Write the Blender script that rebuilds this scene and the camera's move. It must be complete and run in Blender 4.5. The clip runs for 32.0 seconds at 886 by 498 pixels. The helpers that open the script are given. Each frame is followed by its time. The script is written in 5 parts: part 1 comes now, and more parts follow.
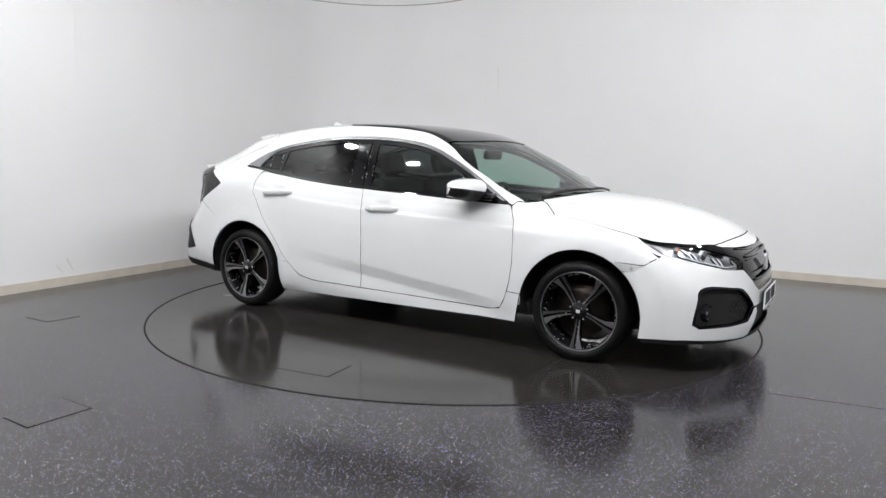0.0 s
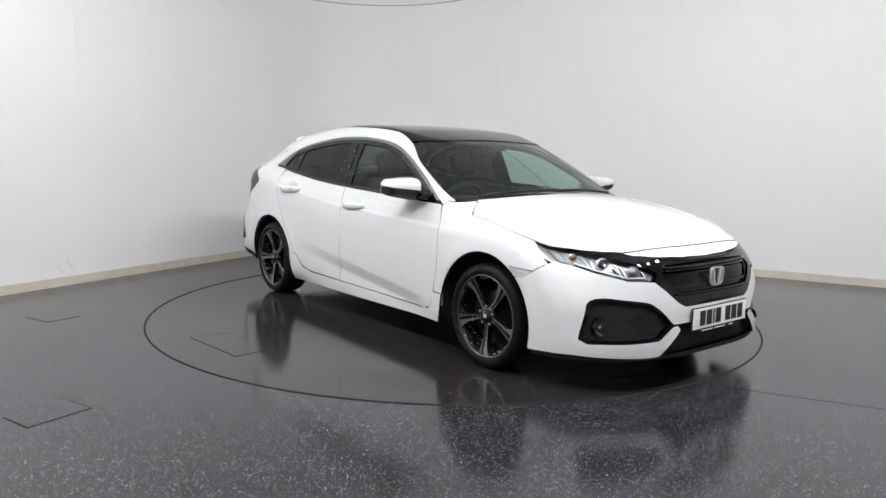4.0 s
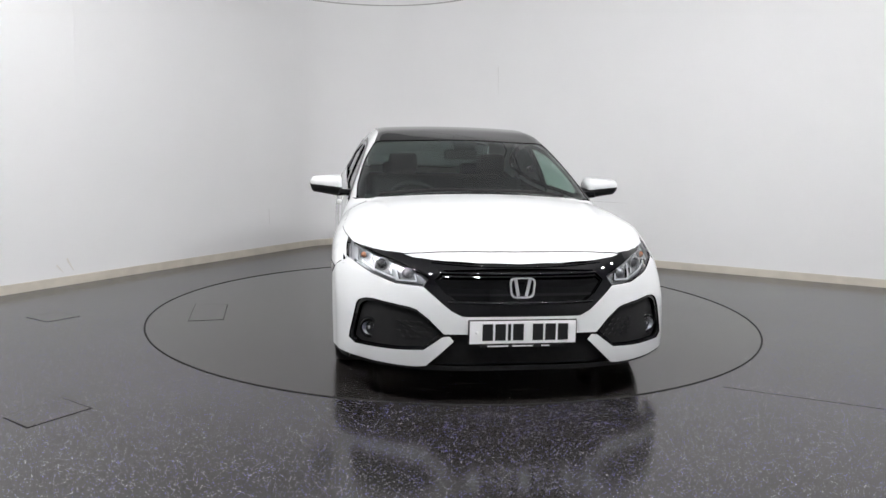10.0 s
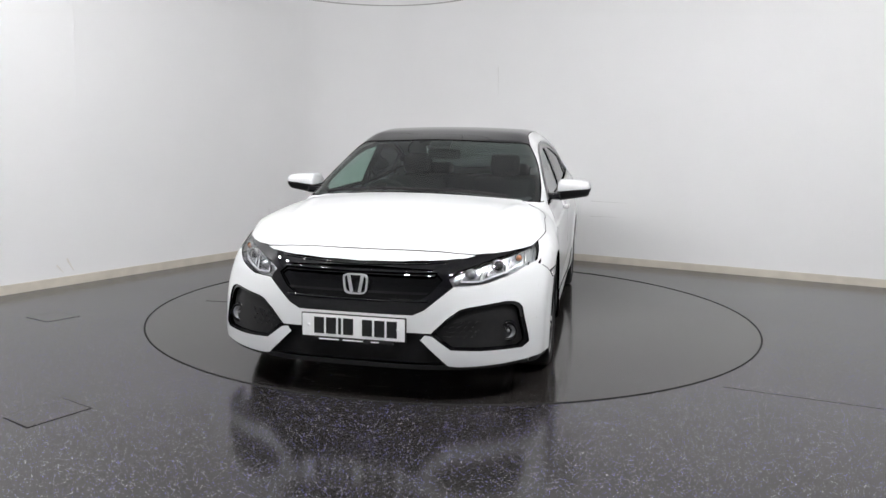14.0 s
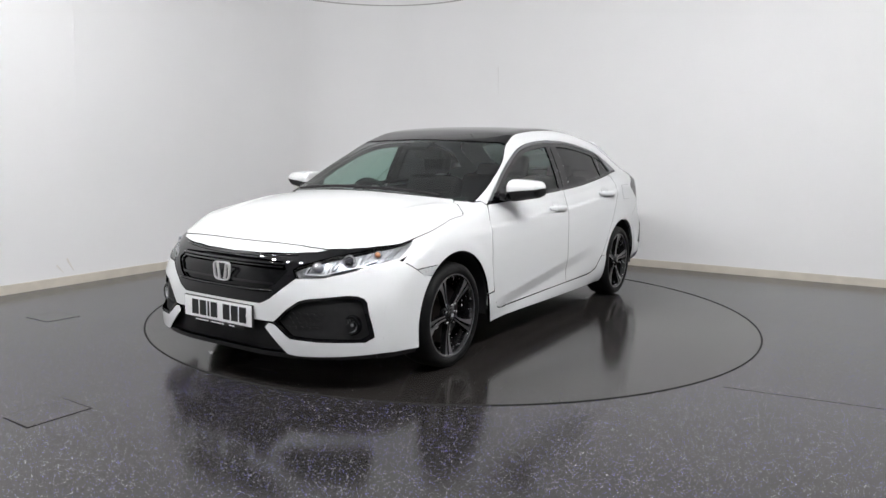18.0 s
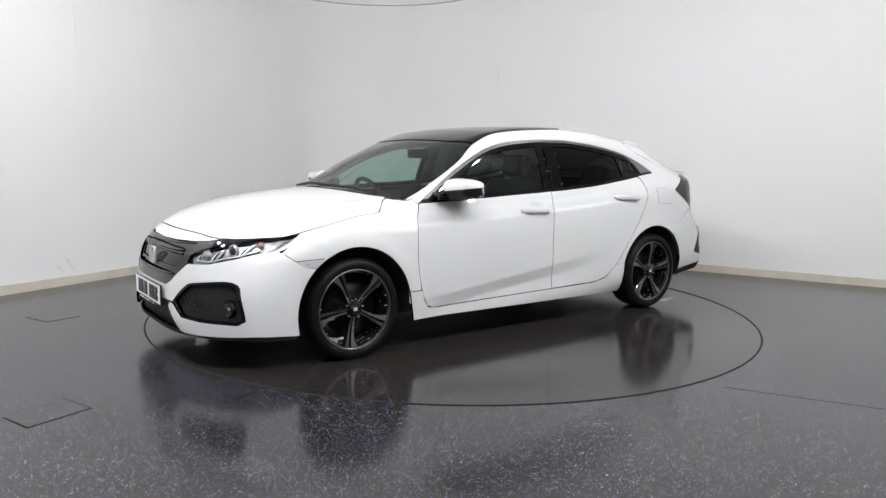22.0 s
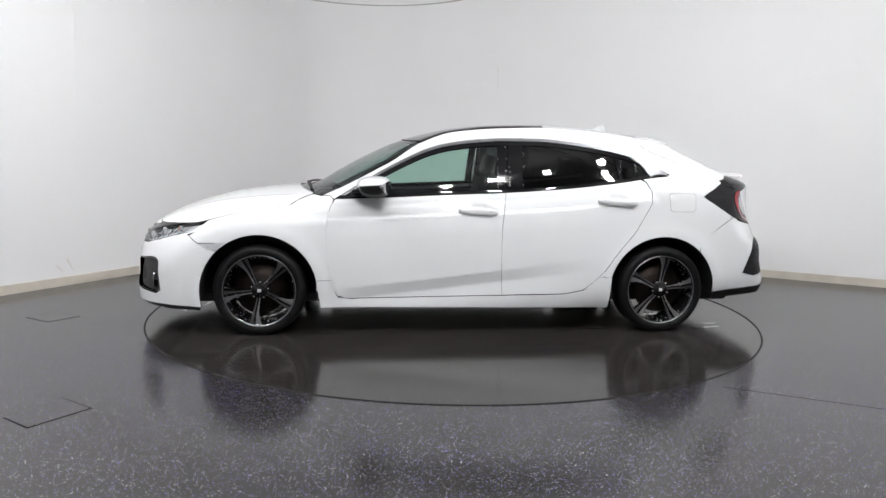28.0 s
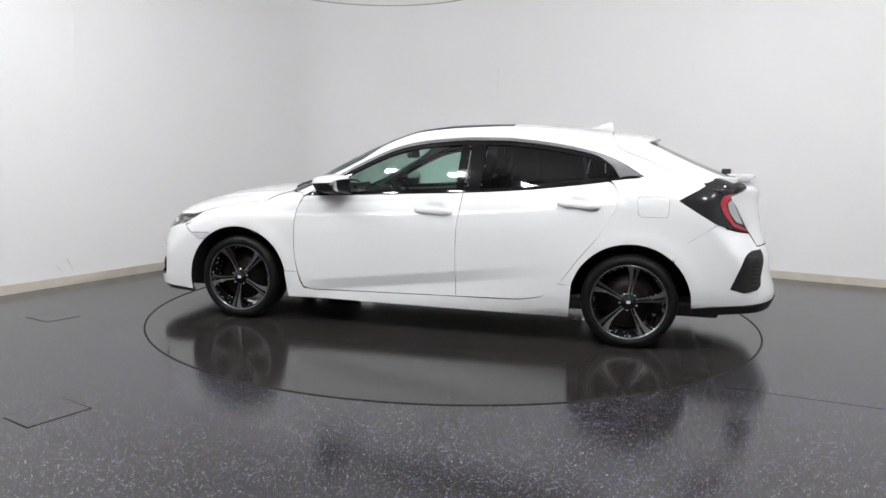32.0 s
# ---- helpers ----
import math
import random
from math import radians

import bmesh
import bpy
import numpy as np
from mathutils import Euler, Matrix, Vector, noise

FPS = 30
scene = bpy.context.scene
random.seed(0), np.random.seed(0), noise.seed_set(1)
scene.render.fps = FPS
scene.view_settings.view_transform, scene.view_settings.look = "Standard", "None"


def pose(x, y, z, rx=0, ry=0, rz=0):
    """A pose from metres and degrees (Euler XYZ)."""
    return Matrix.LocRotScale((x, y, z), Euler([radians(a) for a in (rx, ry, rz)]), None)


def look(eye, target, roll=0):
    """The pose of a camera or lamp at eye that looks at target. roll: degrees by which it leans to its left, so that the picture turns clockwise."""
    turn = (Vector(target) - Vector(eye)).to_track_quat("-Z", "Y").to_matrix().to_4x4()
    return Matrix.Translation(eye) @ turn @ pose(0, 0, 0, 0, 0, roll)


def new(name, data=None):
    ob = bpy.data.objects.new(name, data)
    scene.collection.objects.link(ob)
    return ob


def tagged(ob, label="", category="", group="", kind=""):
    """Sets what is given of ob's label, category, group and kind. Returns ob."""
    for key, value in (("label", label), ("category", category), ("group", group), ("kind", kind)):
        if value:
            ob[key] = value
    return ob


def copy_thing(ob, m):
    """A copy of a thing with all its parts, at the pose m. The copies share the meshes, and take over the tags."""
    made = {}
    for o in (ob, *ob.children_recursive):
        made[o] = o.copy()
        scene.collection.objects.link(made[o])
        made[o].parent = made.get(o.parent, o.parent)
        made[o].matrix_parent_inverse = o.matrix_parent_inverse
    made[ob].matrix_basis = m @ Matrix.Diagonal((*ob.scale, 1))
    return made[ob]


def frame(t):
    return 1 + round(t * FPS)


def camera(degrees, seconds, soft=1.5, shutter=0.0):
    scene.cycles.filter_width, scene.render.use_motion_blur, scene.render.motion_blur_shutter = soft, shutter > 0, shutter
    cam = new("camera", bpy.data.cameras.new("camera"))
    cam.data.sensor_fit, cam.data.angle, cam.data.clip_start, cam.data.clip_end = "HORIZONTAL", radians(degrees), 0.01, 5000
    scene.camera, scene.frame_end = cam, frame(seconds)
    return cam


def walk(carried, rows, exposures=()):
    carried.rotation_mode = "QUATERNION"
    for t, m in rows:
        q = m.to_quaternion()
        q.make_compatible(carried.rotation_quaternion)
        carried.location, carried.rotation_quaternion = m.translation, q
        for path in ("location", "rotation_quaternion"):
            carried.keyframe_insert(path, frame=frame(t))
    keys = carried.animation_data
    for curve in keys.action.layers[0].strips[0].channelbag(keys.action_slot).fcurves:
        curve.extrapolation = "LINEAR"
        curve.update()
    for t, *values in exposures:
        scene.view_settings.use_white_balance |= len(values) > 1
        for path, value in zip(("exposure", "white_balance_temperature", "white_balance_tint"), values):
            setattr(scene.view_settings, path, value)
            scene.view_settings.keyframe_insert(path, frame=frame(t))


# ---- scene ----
EXPO, LAMP_GLOW, LAMP_TILT = -0.30, 675.0, 25.0
# floodlights in an arc round the table: radius and bearing
LAMP_PLACES = ((3.9, -15), (3.9, -28), (3.9, -40), (3.9, -52), (3.95, -63), (4.1, -72), (4.35, -80), (4.5, -94), (4.2, -105), (3.85, -118), (3.9, -130),
               (3.95, -142), (3.95, -154), (3.95, -165))
DRUM_X, DRUM_Y, DRUM_Z = -0.85, 1.63, 2.85
COVERS = (((-1.98, -2.53), (-1.86, -2.27), (-1.66, -2.39), (-1.81, -2.64)), ((-3.0, -0.65), (-2.89, -0.46), (-2.66, -0.58), (-2.78, -0.77)))
cam = camera(63.36, 32.0, soft=1.5)
EYE = Vector((0.0, -5.561, 1.195))
SIGHT = look(EYE, EYE + Vector((-0.01396, 0.99126, -0.13118)), 1.01)
walk(cam, [(0.0, SIGHT), (32.0, SIGHT)], [(0.0, EXPO, 6500, 10), (32.0, EXPO, 6500, 10)])

TURN_START, TURN_RATE = -30.26, -5.093      # the table's angle at the start, and degrees a second

world = bpy.data.worlds.new("world")
world.use_nodes = True
world.node_tree.nodes["Background"].inputs[0].default_value = (0.02, 0.02, 0.022, 1)
scene.world = world

# the room's two seen walls meet at CORNER and run along ALONG_A (to the camera's left) and ALONG_B (to its right)
CORNER = Vector((-1.44, 4.23, 0))
ALONG_A = Vector((-0.468, -0.884, 0)).normalized()
ALONG_B = Vector((0.884, -0.468, 0)).normalized()
SIZE_A, SIZE_B, CEILING = 11.5, 11.0, 4.07


# ---- the car's body as one smooth solid: x forward, y left, z up, wheel axles at x = +-AXLE ----
AXLE = 1.3485


def curve(*knots):
    """A smooth curve through (a, value) knots."""
    a = np.array([k[0] for k in knots], float)
    v = np.array([k[1] for k in knots], float)
    d = np.diff(v) / np.diff(a)
    m = np.zeros(len(a))
    m[0], m[-1] = d[0], d[-1]
    for i in range(1, len(a) - 1):
        if d[i - 1] * d[i] > 0:
            w1, w2 = 2 * (a[i + 1] - a[i]) + a[i] - a[i - 1], a[i + 1] - a[i] + 2 * (a[i] - a[i - 1])
            m[i] = (w1 + w2) / (w1 / d[i - 1] + w2 / d[i])

    def at(q):
        q = np.clip(np.asarray(q, float), a[0], a[-1])
        i = np.clip(np.searchsorted(a, q) - 1, 0, len(a) - 2)
        h = a[i + 1] - a[i]
        s = (q - a[i]) / h
        return ((1 + 2 * s) * (1 - s) ** 2 * v[i] + s * (1 - s) ** 2 * h * m[i]
                + s * s * (3 - 2 * s) * v[i + 1] + s * s * (s - 1) * h * m[i + 1])
    return at


def step(a, b, q):
    s = np.clip((q - a) / (b - a), 0, 1)
    return s * s * (3 - 2 * s)


TOP = curve((-2.30, 0.98), (-2.17, 1.030), (-2.05, 1.067), (-1.85, 1.142), (-1.60, 1.252), (-1.40, 1.338), (-1.10, 1.388),
            (-0.80, 1.410), (-0.50, 1.418), (-0.20, 1.409), (0.05, 1.383), (0.23, 1.345), (0.44, 1.282), (0.65, 1.188),
            (0.87, 1.068), (1.04, 0.973), (1.12, 0.958), (1.29, 0.943), (1.50, 0.917), (1.70, 0.878), (1.91, 0.813),
            (2.06, 0.742), (2.17, 0.675), (2.25, 0.61))
CROWN = curve((-2.2, 0.10), (-1.4, 0.12), (-0.5, 0.050), (0.1, 0.060), (0.3, 0.115), (0.55, 0.175), (0.85, 0.175), (1.0, 0.14), (1.15, 0.115), (1.5, 0.125), (2.2, 0.12))
BELT = curve((-2.3, 1.10), (-1.40, 1.076), (-1.06, 1.029), (-0.67, 0.982), (-0.28, 0.953), (0.1, 0.935), (0.47, 0.916), (0.85, 0.90), (2.2, 0.88))
WIDE = curve((-2.3, 0.82), (-1.9, 0.865), (-1.35, 0.895), (-0.7, 0.885), (0.0, 0.88), (0.8, 0.88), (1.35, 0.893), (1.7, 0.885), (2.1, 0.84))
TUCK = curve((-0.9, 0.09), (-0.78, 0.020), (-0.69, 0.005), (-0.62, 0.002), (-0.45, 0.0), (-0.27, 0.002), (-0.16, 0.012), (-0.08, 0.034),
             (0.0, 0.075))
TAPER = curve((-2.3, 0.16), (-2.0, 0.125), (-1.4, 0.052), (-0.9, 0.012), (-0.5, 0.0), (0.9, 0.0), (1.4, 0.03))
NOSE = curve((0.10, 2.225), (0.18, 2.258), (0.26, 2.263), (0.36, 2.254), (0.46, 2.245), (0.56, 2.228), (0.64, 2.20), (0.70, 2.16), (0.8, 2.05))
TAIL = curve((0.10, -2.12), (0.2, -2.22), (0.34, -2.292), (0.5, -2.248), (0.60, -2.240), (0.66, -2.215), (0.8, -2.18), (0.95, -2.16), (1.04, -2.17), (1.12, -2.16))
TAIL_SWEEP = curve((0.2, 0.15), (0.55, 0.14), (0.66, 0.17), (0.78, 0.20), (1.1, 0.21))
NOSE_SWEEP = curve((0.1, 0.19), (0.4, 0.19), (0.6, 0.23), (0.75, 0.30))
FOLD = curve((-1.05, 0.528), (-0.76, 0.498), (-0.235, 0.432), (0.8, 0.312))


HOOD_LINE = curve((1.05, 0.665), (1.41, 0.605), (1.70, 0.545), (1.9, 0.50))


def half_width(x, z):
    s = z - BELT(x)
    up = np.clip(s, 0, None)
    ridge = 0.007 * step(-0.146, -0.124, s) * (1 - step(-0.06, -0.02, s)) * (1 - step(1.0, 1.5, x))
    w = WIDE(x) - TUCK(s) - 0.36 * up - 0.24 * up * up - ridge - TAPER(x) * step(-0.12, 0.12, s)
    for cx in (AXLE, -AXLE):
        r = np.hypot(x - cx, z - 0.29)
        w = w + 0.012 * np.exp(-((r - 0.39) / 0.06) ** 2)
    for cx, cz in ((-0.075, 0.845), (-1.015, 0.915)):
        w = w - 0.016 * np.exp(-(((x - cx) / 0.060) ** 4 + ((z - cz) / 0.026) ** 2))
    deep = 0.019 * step(-1.0, 0.05, x) * (1 - step(0.68, 0.86, x))
    under = FOLD(x) - z
    return w - deep * np.clip(under / 0.075, 0, 1) * (1 - step(0.06, 0.25, under))


def smooth_max(a, b, k):
    h = np.clip(k - np.abs(a - b), 0, None) / k
    return np.maximum(a, b) + h * h * k * 0.25


def solid(x, y, z):
    """Negative inside the body."""
    ay = np.abs(y)
    top = z - (TOP(x) - CROWN(x) * ay ** 2 - 0.05 * ay ** 6)
    top = top - 0.007 * np.exp(-((ay - HOOD_LINE(x)) / 0.032) ** 2) * step(1.08, 1.22, x) * (1 - step(1.55, 1.9, x))
    top = top / np.sqrt(1 + 0.3 * step(0.2, 0.7, x) * (1 - step(1.0, 1.1, x)))
    side = ay - half_width(x, z)
    nose = x - (NOSE(z) - NOSE_SWEEP(z) * (ay / 0.72) ** 3.2)
    tail = TAIL(z) + TAIL_SWEEP(z) * (ay / 0.75) ** 3.5 - x
    f = smooth_max(side, top, 0.09)
    f = smooth_max(f, nose, 0.06)
    return smooth_max(f, tail, 0.05)


def drape(p, axis, sign):
    """Points on the body: p holds the two other coordinates, the one along axis is solved from outside."""
    p = np.array(p, float)
    far = (2.6, 1.05, 1.6)[axis]
    lo, hi = np.zeros(len(p)), np.full(len(p), far)
    if axis == 2:
        lo += 0.3
    if axis == 0:
        lo += 1.2
    for _ in range(34):
        mid = (lo + hi) / 2
        q = p.copy()
        q[:, axis] = mid * sign
        out = solid(q[:, 0], q[:, 1], q[:, 2]) > 0
        hi, lo = np.where(out, mid, hi), np.where(out, lo, mid)
    p[:, axis] = lo * sign
    return p


def normals(p):
    e = 0.004
    g = np.stack([solid(*(p + np.eye(3)[i] * e).T) - solid(*(p - np.eye(3)[i] * e).T) for i in range(3)], -1)
    return g / (np.linalg.norm(g, axis=1, keepdims=True) + 1e-12)


# ---------------------------------------------------------------- materials
def material(name, colour, rough=0.5, metal=0.0, coat=0.0, spec=0.5, vary=0.0, scale=6.0, bump=0.0, bump_scale=200.0, glow=0.0, coat_rough=0.03, rough_vary=0.0):
    m = bpy.data.materials.new(name)
    m.use_nodes = True
    nt = m.node_tree
    b = nt.nodes["Principled BSDF"]
    b.inputs["Base Color"].default_value = (*colour, 1)
    b.inputs["Roughness"].default_value = rough
    b.inputs["Metallic"].default_value = metal
    b.inputs["Coat Weight"].default_value = coat
    b.inputs["Coat Roughness"].default_value = coat_rough
    b.inputs["Specular IOR Level"].default_value = spec
    if glow:
        b.inputs["Emission Color"].default_value = (*colour, 1)
        b.inputs["Emission Strength"].default_value = glow
    co = nt.nodes.new("ShaderNodeTexCoord")
    if vary or rough_vary:
        n1 = nt.nodes.new("ShaderNodeTexNoise")
        n1.inputs["Scale"].default_value = scale
        n1.inputs["Detail"].default_value = 6
        nt.links.new(co.outputs["Object"], n1.inputs["Vector"])
        if vary:
            ramp = nt.nodes.new("ShaderNodeMixRGB")
            lo = [max(0, c * (1 - vary)) for c in colour]
            hi = [min(1, c * (1 + vary)) for c in colour]
            ramp.inputs[1].default_value, ramp.inputs[2].default_value = (*lo, 1), (*hi, 1)
            nt.links.new(n1.outputs["Fac"], ramp.inputs[0])
            nt.links.new(ramp.outputs[0], b.inputs["Base Color"])
        if rough_vary:
            mr = nt.nodes.new("ShaderNodeMapRange")
            mr.inputs[3].default_value, mr.inputs[4].default_value = rough - rough_vary, rough + rough_vary
            nt.links.new(n1.outputs["Fac"], mr.inputs[0])
            nt.links.new(mr.outputs[0], b.inputs["Roughness"])
    if bump:
        n2 = nt.nodes.new("ShaderNodeTexNoise")
        n2.inputs["Scale"].default_value = bump_scale
        n2.inputs["Detail"].default_value = 3
        nt.links.new(co.outputs["Object"], n2.inputs["Vector"])
        bp = nt.nodes.new("ShaderNodeBump")
        bp.inputs["Strength"].default_value = bump
        bp.inputs["Distance"].default_value = 0.002
        nt.links.new(n2.outputs["Fac"], bp.inputs["Height"])
        nt.links.new(bp.outputs[0], b.inputs["Normal"])
    return m


def glass(name, tint, gloss=0.03, haze=0.0):
    """A thin pane: tinted see-through with a clear reflection, and a pale film for reflected ceiling haze."""
    m = bpy.data.materials.new(name)
    m.use_nodes = True
    nt = m.node_tree
    nt.nodes.clear()
    out = nt.nodes.new("ShaderNodeOutputMaterial")
    clear = nt.nodes.new("ShaderNodeBsdfTransparent")
    clear.inputs[0].default_value = (*tint, 1)
    shine = nt.nodes.new("ShaderNodeBsdfGlossy")
    shine.inputs["Roughness"].default_value = gloss
    face = nt.nodes.new("ShaderNodeLayerWeight")
    face.inputs[0].default_value = 0.5
    fifth = nt.nodes.new("ShaderNodeMath")
    fifth.operation = "POWER"
    fifth.inputs[1].default_value = 5.0
    nt.links.new(face.outputs["Facing"], fifth.inputs[0])
    fres = nt.nodes.new("ShaderNodeMath")
    fres.operation = "MULTIPLY_ADD"
    fres.inputs[1].default_value, fres.inputs[2].default_value = 0.94, 0.045
    nt.links.new(fifth.outputs[0], fres.inputs[0])
    mix = nt.nodes.new("ShaderNodeMixShader")
    nt.links.new(fres.outputs[0], mix.inputs[0])
    nt.links.new(clear.outputs[0], mix.inputs[1])
    nt.links.new(shine.outputs[0], mix.inputs[2])
    if haze:
        # patchy pale diffuse film: the bright ceiling's hazy reflection put in as colour
        film = nt.nodes.new("ShaderNodeBsdfDiffuse")
        film.inputs[0].default_value = (0.6, 0.62, 0.64, 1)
        over = nt.nodes.new("ShaderNodeMixShader")
        patchy = nt.nodes.new("ShaderNodeTexNoise")
        patchy.inputs["Scale"].default_value = 5
        amount = nt.nodes.new("ShaderNodeMapRange")
        amount.inputs[3].default_value, amount.inputs[4].default_value = haze * 0.6, haze * 1.4
        nt.links.new(patchy.outputs["Fac"], amount.inputs[0])
        nt.links.new(amount.outputs[0], over.inputs[0])
        nt.links.new(mix.outputs[0], over.inputs[1])
        nt.links.new(film.outputs[0], over.inputs[2])
        mix = over
    nt.links.new(mix.outputs[0], out.inputs[0])
    return m


PAINT = material("white_paint", (0.69, 0.697, 0.70), rough=0.4, coat=0.75, coat_rough=0.03, spec=0.1, vary=0.015, scale=3)
GLOSS_BLACK = material("gloss_black", (0.003, 0.003, 0.004), rough=0.3, coat=1.0, spec=0.0, vary=0.3, scale=9)
MATT_BLACK = material("black_plastic", (0.017, 0.017, 0.0175), rough=0.5, spec=0.26, vary=0.3, scale=30, bump=0.3, bump_scale=900)
RUBBER = material("tyre_rubber", (0.006, 0.006, 0.0063), rough=0.5, spec=0.16, vary=0.35, scale=14, bump=0.35, bump_scale=400)
WET_BLACK = material("wet_black_barrel", (0.008, 0.008, 0.009), rough=0.06, coat=1.0, coat_rough=0.02, vary=0.2, scale=20, bump=1.0, bump_scale=70)
RIM_BLACK = material("black_alloy", (0.006, 0.006, 0.0065), rough=0.25, metal=0.0, spec=0.3, coat=0.5, vary=0.2, scale=20)
MACHINED_DARK = material("machined_alloy_dark", (0.14, 0.14, 0.142), rough=0.3, metal=1.0, vary=0.15, scale=40)
SATIN = material("satin_silver", (0.19, 0.19, 0.198), rough=0.3, metal=0.8, vary=0.06, scale=20)
MARKER = material("clear_marker_lens", (0.55, 0.56, 0.57), rough=0.12, coat=1.0, vary=0.1, scale=60)
SHADOW_GAP = material("thin_panel_gap", (0.28, 0.28, 0.28), rough=0.7, vary=0.1, scale=30)
MACHINED = material("machined_alloy", (0.31, 0.31, 0.315), rough=0.28, metal=1.0, vary=0.15, scale=40)
CHROME = material("chrome", (0.75, 0.75, 0.76), rough=0.08, metal=1.0, rough_vary=0.03, scale=20)
STEEL = material("brake_steel", (0.022, 0.017, 0.015), rough=0.42, metal=0.9, vary=0.3, scale=30)
SEAT = material("dark_seat_cloth", (0.008, 0.008, 0.009), rough=0.9, vary=0.3, scale=60)
TRIM = material("dark_cabin_plastic", (0.010, 0.010, 0.011), rough=0.7, vary=0.25, scale=25)
LINING = material("grey_headlining", (0.05, 0.05, 0.05), rough=0.95, vary=0.12, scale=40, bump=0.3, bump_scale=600)
PROJECTOR = material("projector_glass", (0.10, 0.10, 0.11), rough=0.1, metal=0.5, coat=1.0, vary=0.2, scale=40)
AMBER = material("amber_bulb", (0.50, 0.20, 0.10), rough=0.25, vary=0.2, scale=60)
RED_LENS = material("red_lens", (0.34, 0.022, 0.035), rough=0.10, coat=1.0, vary=0.25, scale=60)
SMOKE_LENS = material("smoked_lens", (0.02, 0.019, 0.021), rough=0.3, coat=1.0, spec=0.0, vary=0.2, scale=30)
CLEAR_LAMP = material("lamp_reflector", (0.70, 0.71, 0.73), rough=0.16, metal=0.7, vary=0.15, scale=50)
LAMP_GREY = material("lamp_housing", (0.42, 0.42, 0.43), rough=0.3, metal=0.5, vary=0.3, scale=40)
PILLAR = material("gloss_pillar_film", (0.003, 0.003, 0.0035), rough=0.06, spec=0.3, vary=0.2, scale=10)
DROP = material("water_drop", (0.6, 0.6, 0.62), rough=0.28, metal=1.0, vary=0.1, scale=90)
FACET = material("faceted_reflector", (0.62, 0.625, 0.64), rough=0.24, metal=0.6, vary=0.5, scale=45, bump=1.0, bump_scale=38)
BRIGHT = material("bright_badge_metal", (0.80, 0.80, 0.81), rough=0.22, metal=0.55, vary=0.05, scale=30)
GUIDE = material("frosted_guide", (0.62, 0.63, 0.65), rough=0.2, coat=0.6, vary=0.05, scale=40)
PLATE_WHITE = material("plate_white", (0.93, 0.93, 0.93), rough=0.4, vary=0.03, scale=10)
INK = material("plate_ink", (0.012, 0.012, 0.012), rough=0.5, vary=0.2, scale=30)
WINDSCREEN = glass("windscreen_glass", (0.50, 0.62, 0.575), haze=0.020)
SIDE_GLASS = glass("side_glass", (0.63, 0.80, 0.73), haze=0.012)
REAR_GLASS = glass("rear_glass", (0.12, 0.14, 0.135))
DARK_GLASS = glass("privacy_glass", (0.055, 0.055, 0.060))
LENS = glass("lamp_lens", (0.90, 0.91, 0.92))


# ---------------------------------------------------------------- mesh helpers
def part(name, bm, mat, parent=None, label="", smooth=False):
    me = bpy.data.meshes.new(name)
    bm.to_mesh(me)
    bm.free()
    me.materials.append(mat)
    if smooth:
        for p in me.polygons:
            p.use_smooth = True
    ob = new(name, me)
    ob.parent = parent
    if label:
        ob["label"] = label
    return ob


def box(bm, x0, x1, y0, y1, z0, z1, bevel=0.0, m=None):
    """A box with rounded edges, added to bm."""
    r = bmesh.ops.create_cube(bm, size=1.0, matrix=Matrix.LocRotScale(((x0 + x1) / 2, (y0 + y1) / 2, (z0 + z1) / 2), None, (x1 - x0, y1 - y0, z1 - z0)))
    vs = r["verts"]
    if bevel:
        es = list({e for v in vs for e in v.link_edges})
        got = bmesh.ops.bevel(bm, geom=es, offset=bevel, segments=3, profile=0.6, affect="EDGES")
        vs = list({v for f in got["faces"] for v in f.verts} | {v for v in vs if v.is_valid})
    if m is not None:
        bmesh.ops.transform(bm, matrix=m, verts=[v for v in vs if v.is_valid])
    return bm


def lathe(bm, profile, steps=48, axis="y"):
    """Turns (radius, offset) pairs round the y axis."""
    rings = []
    for r, o in profile:
        ring = []
        for i in range(steps):
            a = 2 * math.pi * i / steps
            ring.append(bm.verts.new((r * math.cos(a), o, r * math.sin(a)) if axis == "y" else (r * math.cos(a), r * math.sin(a), o)))
        rings.append(ring)
    for a, b in zip(rings, rings[1:]):
        for i in range(steps):
            bm.faces.new((a[i], a[(i + 1) % steps], b[(i + 1) % steps], b[i]))
    bmesh.ops.recalc_face_normals(bm, faces=bm.faces)
    return bm


# ---------------------------------------------------------------- body panels
def dense(outline, gap=0.03):
    """The outline with points no further apart than gap."""
    out = []
    for (a, b), (c, d) in zip(outline, outline[1:] + outline[:1]):
        n = max(1, int(math.hypot(c - a, d - b) / gap))
        out += [(a + (c - a) * i / n, b + (d - b) * i / n) for i in range(n)]
    return out


